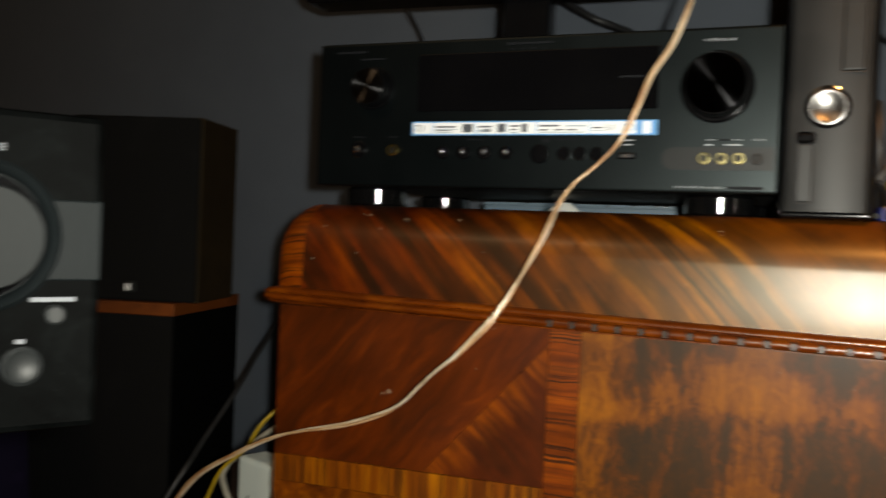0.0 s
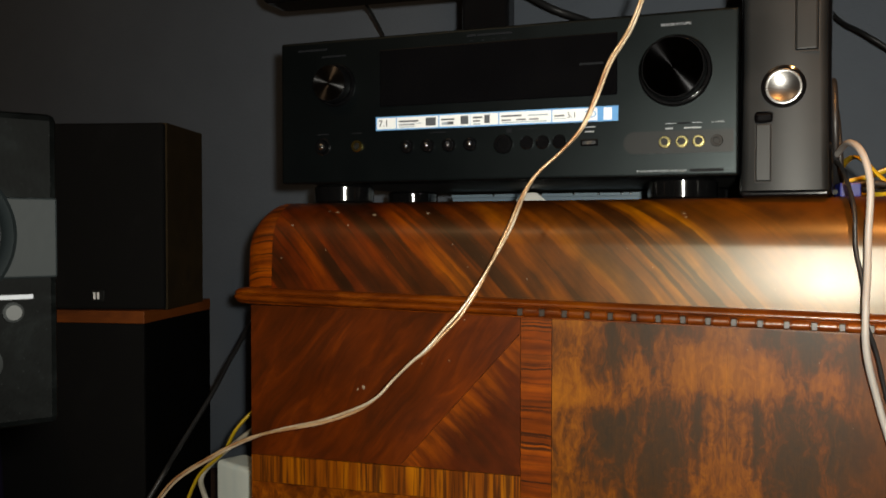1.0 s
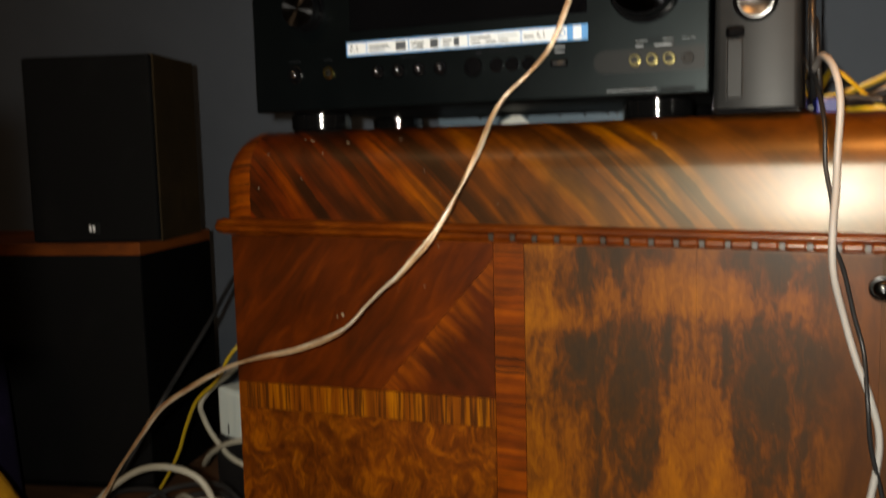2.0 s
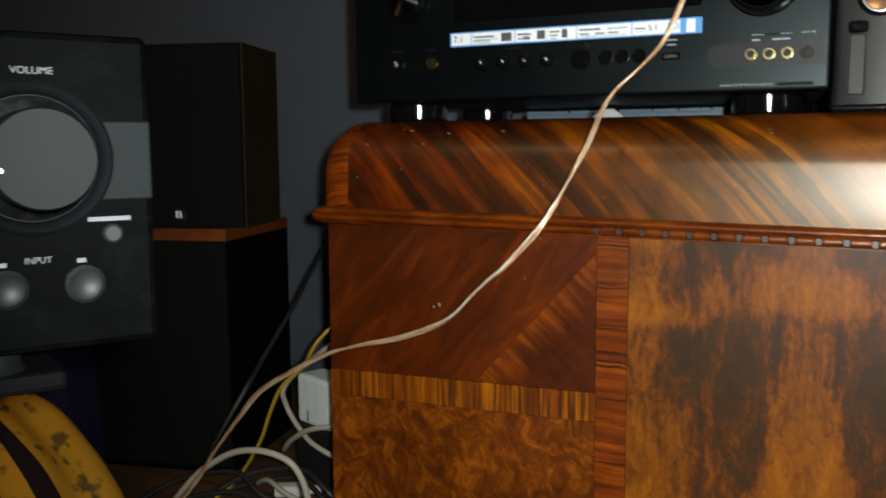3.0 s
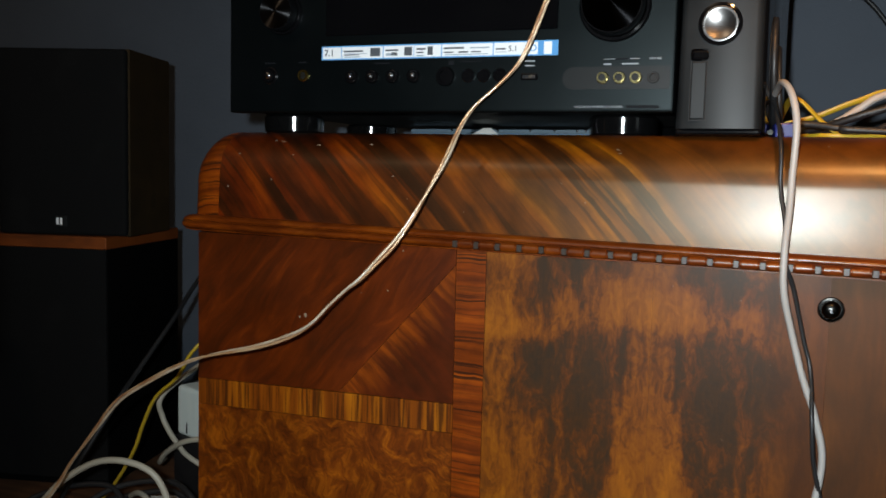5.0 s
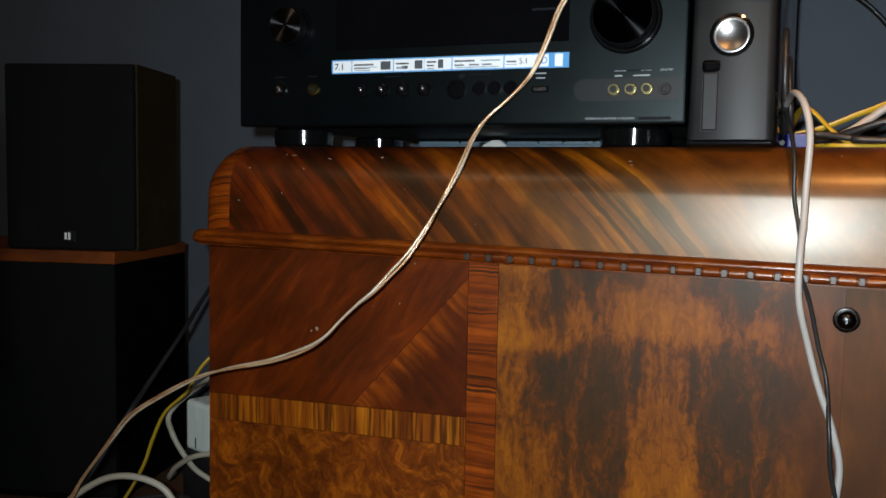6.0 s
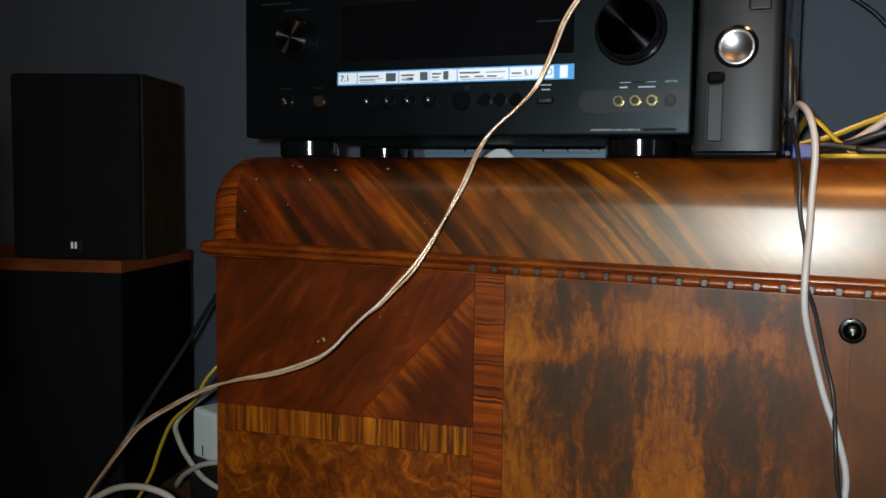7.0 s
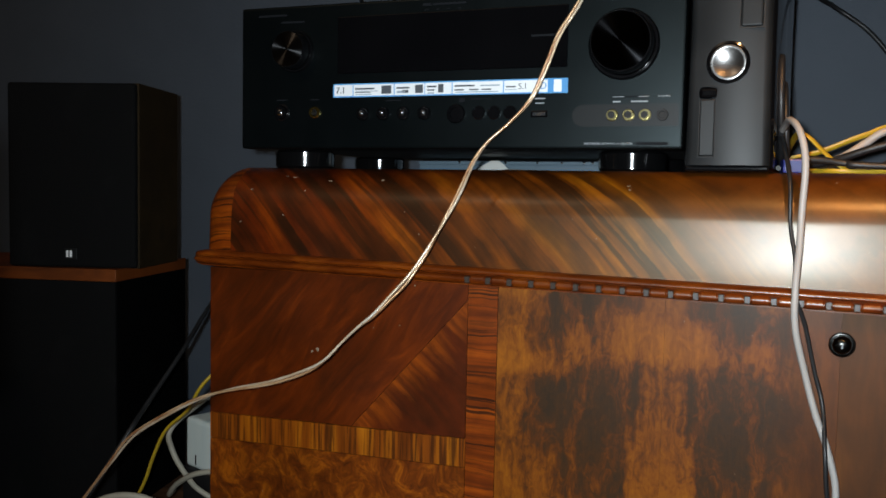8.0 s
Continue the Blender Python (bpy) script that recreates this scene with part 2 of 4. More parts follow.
def worn_plastic(name, colour, rough=0.45, spec=0.5, metal=0.0, dust=0.05, dust_colour=(0.2, 0.2, 0.2), tint=(1.0, 1.0, 1.0)):
    g = Graph(name)
    big, small = g.noise(g.pos, 12, 4), g.noise(g.pos, 400, 2)
    col = g.mix(g.math("MULTIPLY", g.ramp(big, (0.42, 0.0), (0.75, 1.0)), dust), colour, dust_colour)
    g.bump(small, 0.06, 0.0004)
    return g.set(Base_Color=col, Roughness=g.math("MULTIPLY_ADD", big, 0.16, rough - 0.08), Specular_IOR_Level=spec, Specular_Tint=tint, Metallic=metal)


def dusty_panel():
    """Black panel under a patchy film of dust and wipe marks."""
    g = Graph("dusty_black_panel")
    wipe = g.noise(g.vec(g.math("MULTIPLY", g.x, 45), g.math("MULTIPLY", g.z, 70)), 1, 5, 0.65, 0.8)
    motes = g.noise(g.pos, 900, 2)
    col = g.ramp(wipe, (0.40, (0.0002, 0.0003, 0.0003)), (0.55, (0.0007, 0.0009, 0.0009)), (0.74, (0.0024, 0.0030, 0.0030)))
    col = g.mix(g.math("MULTIPLY", g.ramp(motes, (0.68, 0.0), (0.74, 1.0)), 0.4), col, (0.006, 0.007, 0.007))
    g.bump(motes, 0.08, 0.0004)
    return g.set(Base_Color=col, Roughness=g.math("MULTIPLY_ADD", wipe, 0.3, 0.45), Specular_IOR_Level=0.02)


def brushed_disc(name, colour, rough, aniso=0.95):
    """Turned metal: the gloss runs out in rays from the middle of the disc (local y is its axis)."""
    g = Graph(name)
    t = g.nodes.new("ShaderNodeTangent")
    t.direction_type, t.axis = "RADIAL", "Y"
    g.bsdf.inputs["Anisotropic Rotation"].default_value = 0.25
    g.links.new(t.outputs[0], g.bsdf.inputs["Tangent"])
    return g.set(Base_Color=colour, Metallic=1.0, Roughness=rough, Anisotropic=aniso)


def wall_paint():
    g = Graph("slate_blue_wall_paint")
    big, mid, fine = g.noise(g.pos, 1.7, 4), g.noise(g.pos, 14, 4), g.noise(g.pos, 220, 3)
    col = g.mix(g.ramp(big, (0.3, 0.0), (0.7, 1.0)), (0.072, 0.089, 0.116), (0.090, 0.108, 0.135))
    col = g.mix(0.3, col, g.ramp(mid, (0.3, 0.75), (0.7, 1.0)), "MULTIPLY")
    g.bump(g.math("MULTIPLY_ADD", mid, 0.8, fine), 0.25, 0.0015)
    return g.set(Base_Color=col, Roughness=0.7)


def fabric(name, colour, colour2, scale=18, weave=700):
    g = Graph(name)
    big, w = g.noise(g.pos, scale, 4), g.noise(g.pos, weave, 2)
    g.bump(w, 0.5, 0.001)
    return g.set(Base_Color=g.mix(g.ramp(big, (0.56, 0.0), (0.64, 1.0)), colour, colour2), Roughness=0.9, Specular_IOR_Level=0.2)


def plank_floor():
    g = Graph("dark_wood_floor")
    grain = g.noise(g.vec(g.math("MULTIPLY", g.x, 3), g.math("MULTIPLY", g.y, 60)), 1, 4)
    col = g.ramp(grain, (0.3, (0.05, 0.022, 0.012)), (0.7, (0.14, 0.065, 0.03)))
    g.bump(grain, 0.2, 0.001)
    return g.set(Base_Color=col, Roughness=0.5)


def copper_wire():
    g = Graph("clear_jacket_copper_wire")
    n, b = g.noise(g.pos, 38, 3), g.noise(g.pos, 1100, 2)
    g.bump(b, 0.3, 0.0005)
    col = g.ramp(n, (0.32, (0.40, 0.17, 0.07)), (0.5, (0.56, 0.31, 0.15)), (0.66, (0.70, 0.48, 0.29)))
    return g.set(Base_Color=g.mix(0.5, col, g.ramp(b, (0.35, 0.45), (0.65, 1.0)), "MULTIPLY"), Roughness=0.32, Metallic=0.35, Coat_Weight=0.8, Coat_Roughness=0.15)


def tinned_wire():
    g = Graph("clear_jacket_tinned_wire")
    n, b = g.noise(g.pos, 30, 3), g.noise(g.pos, 1100, 2)
    g.bump(b, 0.3, 0.0005)
    col = g.ramp(n, (0.34, (0.56, 0.37, 0.22)), (0.55, (0.70, 0.55, 0.39)), (0.68, (0.80, 0.71, 0.58)))
    return g.set(Base_Color=g.mix(0.4, col, g.ramp(b, (0.35, 0.5), (0.65, 1.0)), "MULTIPLY"), Roughness=0.3, Metallic=0.35, Coat_Weight=0.8, Coat_Roughness=0.15)


M = {
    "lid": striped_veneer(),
    "dark": plain_veneer("mahogany_veneer", (0.042, 0.010, 0.003), (0.074, 0.015, 0.003), (0.150, 0.032, 0.005), (0.62, 0.78), (0.78, -0.62), 34),
    "tri": wedge_veneer(),
    "mould": plain_veneer("mahogany_moulding", (0.066, 0.014, 0.004), (0.13, 0.031, 0.005), (0.21, 0.062, 0.010), (1, 0), (0, 1), 60, 0.3),
    "brown": plain_veneer("plain_brown_veneer", (0.040, 0.014, 0.003), (0.060, 0.021, 0.004), (0.095, 0.036, 0.005), (0, 1), (1, 0), 32, 0.52, 0.06),
    "side": plain_veneer("mahogany_side", (0.06, 0.018, 0.008), (0.10, 0.03, 0.01), (0.15, 0.05, 0.015), (0, 1), (1, 0), 20),
    "band": crossband_veneer(), "strip": gold_strip_veneer(), "burl": burl_veneer(), "flame": flame_veneer(),
    "gap": worn_plastic("bare_grey_inlay", (0.036, 0.022, 0.015), 0.36),
    "black": worn_plastic("satin_black_panel", (0.0007, 0.0013, 0.0016), 0.37, 0.22, dust=0.003, tint=(0.80, 0.97, 1.0)),
    "chassis": worn_plastic("black_steel", (0.005, 0.005, 0.005), 0.5, 0.5, dust=0.01),
    "window": worn_plastic("smoked_display_window", (0.002, 0.002, 0.0025), 0.12, 0.5, dust=0.003),
    "gloss": worn_plastic("gloss_black", (0.003, 0.003, 0.0035), 0.11, 0.55, dust=0.005),
    "rubber": worn_plastic("black_rubber", (0.006, 0.006, 0.006), 0.7, dust=0.01),
    "footmetal": worn_plastic("polished_dark_foot", (0.003, 0.003, 0.0032), 0.085, 1.0, 0.0, 0.0),
    "small_knob": brushed_disc("turned_black_metal_small", (0.15, 0.15, 0.155), 0.20, 1.0),
    "knob": brushed_disc("turned_black_metal", (0.024, 0.024, 0.026), 0.10, 1.0),
    "chrome": worn_plastic("bright_chrome", (0.75, 0.76, 0.78), 0.16, 0.5, 1.0, 0.0),
    "cap": worn_plastic("polished_grey_cap", (0.22, 0.22, 0.23), 0.28, 0.5, 1.0, 0.0),
    "pill": worn_plastic("satin_black_inset", (0.0024, 0.0034, 0.0036), 0.45, 0.24, dust=0.005),
    "brightgold": worn_plastic("bright_gold_plate", (0.62, 0.44, 0.12), 0.24, 0.5, 1.0, 0.0),
    "gold": worn_plastic("gold_plate", (0.22, 0.185, 0.085), 0.26, 0.5, 1.0, 0.0),
    "console": worn_plastic("grey_satin_console_plastic", (0.009, 0.0104, 0.0114), 0.44, 0.22, dust=0.07, dust_colour=(0.16, 0.16, 0.16)),
    "button": worn_plastic("satin_silver_button", (0.20, 0.195, 0.19), 0.27, 0.5, 1.0, 0.0),
    "white": worn_plastic("white_print", (0.86, 0.87, 0.88), 0.45),
    "print": worn_plastic("faded_white_print", (0.34, 0.36, 0.38), 0.6),
    "cyan": worn_plastic("glossy_blue_sticker", (0.10, 0.33, 0.66), 0.3),
    "faint": worn_plastic("worn_grey_print", (0.007, 0.008, 0.010), 0.7, 0.12, dust=0.0),
    "tinned": tinned_wire(),
    "palebar": worn_plastic("pale_blue_grey_ink", (0.34, 0.40, 0.46), 0.5),
    "ink": worn_plastic("grey_ink", (0.07, 0.078, 0.09), 0.5),
    "wall": wall_paint(), "floor": plank_floor(),
    "ceiling": worn_plastic("matt_white_ceiling", (0.6, 0.6, 0.58), 0.9),
    "cloth": fabric("black_speaker_cloth", (0.0026, 0.0026, 0.0028), (0.0038, 0.0038, 0.004)),
    "vinyl": plain_veneer("dark_walnut_vinyl", (0.014, 0.010, 0.006), (0.024, 0.016, 0.009), (0.036, 0.023, 0.012), (0, 1), (1, 0), 40, 0.7, 0.0),
    "edge": plain_veneer("red_brown_edge_wood", (0.09, 0.026, 0.011), (0.15, 0.045, 0.017), (0.22, 0.08, 0.03), (1, 0), (0, 1), 40, 0.6, 0.0),
    "blackwood": worn_plastic("black_painted_wood", (0.0015, 0.0015, 0.0015), 0.75, 0.06, dust=0.004),
    "wire": copper_wire(),
    "grey": worn_plastic("grey_cable_jacket", (0.37, 0.35, 0.33), 0.45),
    "dull": worn_plastic("dull_white_cable_jacket", (0.36, 0.33, 0.26), 0.5),
    "cable": worn_plastic("black_cable_jacket", (0.012, 0.012, 0.013), 0.45),
    "yellow": worn_plastic("yellow_cable_jacket", (0.44, 0.29, 0.015), 0.4),
    "blue": worn_plastic("blue_connector", (0.006, 0.014, 0.15), 0.4),
    "pale": worn_plastic("pale_grey_plastic", (0.74, 0.82, 0.78), 0.5),
    "slate": worn_plastic("slate_blue_plastic", (0.10, 0.15, 0.19), 0.5),
    "paper": worn_plastic("white_paper", (0.62, 0.62, 0.58), 0.8),
    "face": dusty_panel(),
    "steelface": worn_plastic("grey_brushed_strip", (0.0024, 0.0036, 0.0040), 0.55, 0.08, 0.0, dust=0.01),
    "dial": worn_plastic("grey_dial_face", (0.0045, 0.0057, 0.0060), 0.55, 0.10, 0.0, dust=0.01),
    "dimple": worn_plastic("dull_grey_button", (0.0075, 0.0087, 0.009), 0.5, 0.22),
    "shirt": fabric("yellow_patterned_cloth", (0.80, 0.37, 0.03), (0.20, 0.12, 0.03), 34),
    "stripe": fabric("dark_trim", (0.02, 0.012, 0.012), (0.03, 0.015, 0.012), 30),
    "purple": fabric("purple_cloth", (0.012, 0.008, 0.03), (0.02, 0.012, 0.045), 20),
    "red": fabric("red_print", (0.35, 0.03, 0.01), (0.3, 0.02, 0.01), 20),
    "lockmetal": worn_plastic("aged_nickel", (0.030, 0.030, 0.028), 0.26, 0.5, 1.0, 0.1),
}


# ---- building helpers ----
def thing(name, at, label, category, group="", kind="", turn=0.0):
    ob = new(name)
    ob.matrix_world = pose(*at, 0, 0, turn)
    ob.empty_display_size = 0.05
    return tagged(ob, label, category, group, kind)


def part(name, bm, material, parent=None, label="", smooth=None):
    """Links a bmesh, given in the parent thing's own axes, as one mesh object."""
    bmesh.ops.recalc_face_normals(bm, faces=bm.faces[:])
    me = bpy.data.meshes.new(name)
    bm.to_mesh(me)
    bm.free()
    if smooth is not None:
        me.shade_smooth()
        me.set_sharp_from_angle(angle=radians(smooth))
    me.materials.append(M[material])
    ob = new(name, me)
    if parent is not None:
        ob.parent = parent
    if label:
        ob["label"] = label
    return ob


def box(x0, x1, y0, y1, z0, z1, bevel=0.0, segs=2):
    bm = bmesh.new()
    bmesh.ops.create_cube(bm, size=1)
    bmesh.ops.scale(bm, vec=(x1 - x0, y1 - y0, z1 - z0), verts=bm.verts)
    bmesh.ops.translate(bm, vec=((x0 + x1) / 2, (y0 + y1) / 2, (z0 + z1) / 2), verts=bm.verts)
    if bevel:
        bmesh.ops.bevel(bm, geom=bm.edges[:], offset=bevel, segments=segs, profile=0.5, affect="EDGES")
    return bm


def join(*bms):
    out = bms[0]
    for b in bms[1:]:
        me = bpy.data.meshes.new("tmp")
        b.to_mesh(me)
        b.free()
        out.from_mesh(me)
        bpy.data.meshes.remove(me)
    return out


def lathe(profile, at, axis="Y", n=40):
    """Turns (radius, height) pairs about an axis through at; heights run along the axis ('Y': towards -y)."""
    bm = bmesh.new()
    rings = []
    for r, h in profile:
        ring = []
        for i in range(n if r > 1e-6 else 1):
            a = 2 * math.pi * i / n
            c, s = r * math.cos(a), r * math.sin(a)
            p = (c, -h, s) if axis == "Y" else (c, s, h) if axis == "Z" else (h, c, s)
            ring.append(bm.verts.new(Vector(p) + Vector(at)))
        rings.append(ring)
    for a, b in zip(rings, rings[1:]):
        for i in range(n):
            j = (i + 1) % n
            if len(a) == 1 and len(b) == 1:
                continue
            if len(a) == 1:
                bm.faces.new((a[0], b[i], b[j]))
            elif len(b) == 1:
                bm.faces.new((a[i], a[j], b[0]))
            else:
                bm.faces.new((a[i], a[j], b[j], b[i]))
    for ring in (rings[0], rings[-1]):
        if len(ring) > 1:
            bm.faces.new(ring)
    return bm


def smooth_path(points, steps=10):
    """Catmull-Rom through the points."""
    p = [Vector(q) for q in points]
    p = [2 * p[0] - p[1], *p, 2 * p[-1] - p[-2]]
    out = []
    for a, b, c, d in zip(p, p[1:], p[2:], p[3:]):
        for i in range(steps):
            t = i / steps
            out.append(0.5 * (2 * b + (c - a) * t + (2 * a - 5 * b + 4 * c - d) * t * t + (3 * b - a - 3 * c + d) * t ** 3))
    return out + [p[-2]]


def tube(points, radius, n=10, steps=8, flat=1.0):
    """A cable along the points."""
    path = smooth_path(points, steps)
    bm = bmesh.new()
    rings, side = [], None
    for i, p in enumerate(path):
        d = (path[min(i + 1, len(path) - 1)] - path[max(i - 1, 0)]).normalized()
        if side is None:
            side = d.cross(Vector((0, 1, 0.3))).normalized()
        side = (side - d * side.dot(d)).normalized()
        up = d.cross(side)
        ring = []
        for k in range(n):
            a = 2 * math.pi * k / n
            c, s = radius * math.cos(a), radius * math.sin(a) * flat
            ring.append(bm.verts.new(p + side * c + up * s))
        rings.append(ring)
    for a, b in zip(rings, rings[1:]):
        for k in range(n):
            bm.faces.new((a[k], a[(k + 1) % n], b[(k + 1) % n], b[k]))
    bm.faces.new(rings[0]), bm.faces.new(rings[-1])
    return bm


def slab(poly, y0, y1):
    """A flat piece from an outline in x and z, from y0 back to y1."""
    bm = bmesh.new()
    a = [bm.verts.new((x, y0, z)) for x, z in poly]
    b = [bm.verts.new((x, y1, z)) for x, z in poly]
    bm.faces.new(a), bm.faces.new(b[::-1])
    for i in range(len(poly)):
        j = (i + 1) % len(poly)
        bm.faces.new((a[i], b[i], b[j], a[j]))
    return bm


def word(text, size, at, turn=0.0):
    """Flat lettering as a thin mesh, facing -y."""
    cu = bpy.data.curves.new("lettering", "FONT")
    cu.body, cu.size, cu.extrude, cu.align_x, cu.align_y = text, size, 0.0002, "CENTER", "CENTER"
    ob = bpy.data.objects.new("lettering", cu)
    scene.collection.objects.link(ob)
    me = bpy.data.meshes.new_from_object(ob.evaluated_get(bpy.context.evaluated_depsgraph_get()))
    bm = bmesh.new()
    bm.from_mesh(me)
    bm.transform(pose(*at, 90, 0, turn))
    bpy.data.objects.remove(ob), bpy.data.curves.remove(cu), bpy.data.meshes.remove(me)
    return bm


# ---- the room ----
def setting(name, bm, material, label):
    return tagged(part(name, bm, material), label, name.split("_")[0], kind="structure")


setting("floor", box(-3.0, 3.0, -3.5, 0.62, FLOOR - 0.1, FLOOR), "floor", "dark brown wooden floor under the furniture")
setting("wall_north", box(-3.0, 3.0, 0.62, 0.74, FLOOR, 2.6), "wall", "unseen slate blue wall added to close the room behind the chest")
# unseen walls and ceiling, added so that ambient light bounces in a closed room
setting("wall_south", box(-3.0, 3.0, -3.62, -3.5, FLOOR, 2.6), "wall", "unseen slate blue wall added to close the room")
setting("wall_west", box(-3.12, -3.0, -3.5, 0.62, FLOOR, 2.6), "wall", "unseen slate blue wall added to close the room")
setting("wall_east", box(3.0, 3.12, -3.5, 0.62, FLOOR, 2.6), "wall", "unseen slate blue wall added to close the room")
setting("ceiling", box(-3.0, 3.0, -3.5, 0.62, 2.6, 2.7), "ceiling", "unseen white ceiling added to close the room")


# ---- the chest ----
def lid_profile():
    """Outline of the lid's end in y and z: a steep front, a rounded shoulder and a flat top."""
    z0, top, back = 0.4570, 0.5585, 0.47
    out = [(0.0, z0), (0.0002, 0.472), (0.0004, 0.480), (0.0011, 0.494), (0.0019, 0.508), (0.0024, 0.5155), (0.0026, 0.5180), (0.0029, 0.5200)]
    for i in range(1, 13):
        a = math.radians(13 + 77 * i / 12)
        out.append((0.0460 - 0.0438 * math.cos(a), 0.5125 + 0.046 * math.sin(a)))
    return out + [(0.12, top), (0.25, top), (back - 0.01, top), (back, top - 0.01), (back, z0)]


def lid_band(x0, x1, rim_left=0.0, n=24):
    """A length of the lid. rim_left: radius of the rounded end on the left."""
    prof = lid_profile()
    bm = bmesh.new()
    rings = []
    xs = [x0 + (x1 - x0) * i / n for i in range(n + 1)]
    for x in xs:
        k = 0.0
        if rim_left:
            d = min(1.0, (x - x0) / rim_left)
            k = 1 - math.sqrt(max(0.0, 1 - (1 - d) ** 2))
        ring = []
        for y, z in prof:
            zz = z - k * 0.026 * max(0.0, (z - 0.50) / 0.0585)
            yy = y + (k * 0.010 if y < 0.2 else 0)
            ring.append(bm.verts.new((x, yy, zz)))
        rings.append(ring)
    m = len(prof)
    for a, b in zip(rings, rings[1:]):
        for i in range(m):
            j = (i + 1) % m
            bm.faces.new((a[i], a[j], b[j], b[i]))
    bm.faces.new(rings[0]), bm.faces.new(rings[-1][::-1])
    return bm


def mirrored(bm):
    bmesh.ops.scale(bm, vec=(-1, 1, 1), verts=bm.verts)
    bmesh.ops.reverse_faces(bm, faces=bm.faces[:])
    return bm


def lip_height(x):
    """The lip hangs a little lower towards one end of the old lid."""
    return 0.4663 - 0.0125 * (x + 0.6)


def moulding(x0, x1):
    """The lip: a sloping fillet over a slim half-round, with a thin line under it."""
    prof = [(0.006, 0.0079), (-0.004, 0.0079), (-0.0072, 0.0072), (-0.0098, 0.0052), (-0.0104, 0.0036), (-0.0100, 0.0026), (-0.0072, 0.0018), (-0.0070, 0.0012)]
    for i in range(9):
        a = math.radians(80 - 160 * i / 8)
        prof.append((-0.0098 - 0.0062 * math.cos(a), -0.0023 + 0.0036 * math.sin(a)))
    prof += [(-0.0075, -0.0062), (-0.0098, -0.0066), (-0.0098, -0.0076), (-0.0080, -0.0079), (0.006, -0.0079)]
    bm = bmesh.new()
    rings = []
    for x, k in ((x0, 0.12), (x0 + 0.003, 0.45), (x0 + 0.008, 0.78), (x0 + 0.015, 0.96), (x0 + 0.022, 1), (0.0, 1), (x1 - 0.022, 1), (x1 - 0.015, 0.96), (x1 - 0.008, 0.78), (x1 - 0.003, 0.45), (x1, 0.12)):
        rings.append([bm.verts.new((x, y * k if y < 0 else y, lip_height(x) + z * (0.35 + 0.65 * k))) for y, z in prof])
    for a, b in zip(rings, rings[1:]):
        for i in range(len(prof)):
            j = (i + 1) % len(prof)
            bm.faces.new((a[i], a[j], b[j], b[i]))
    bm.faces.new(rings[0]), bm.faces.new(rings[-1][::-1])
    return bm


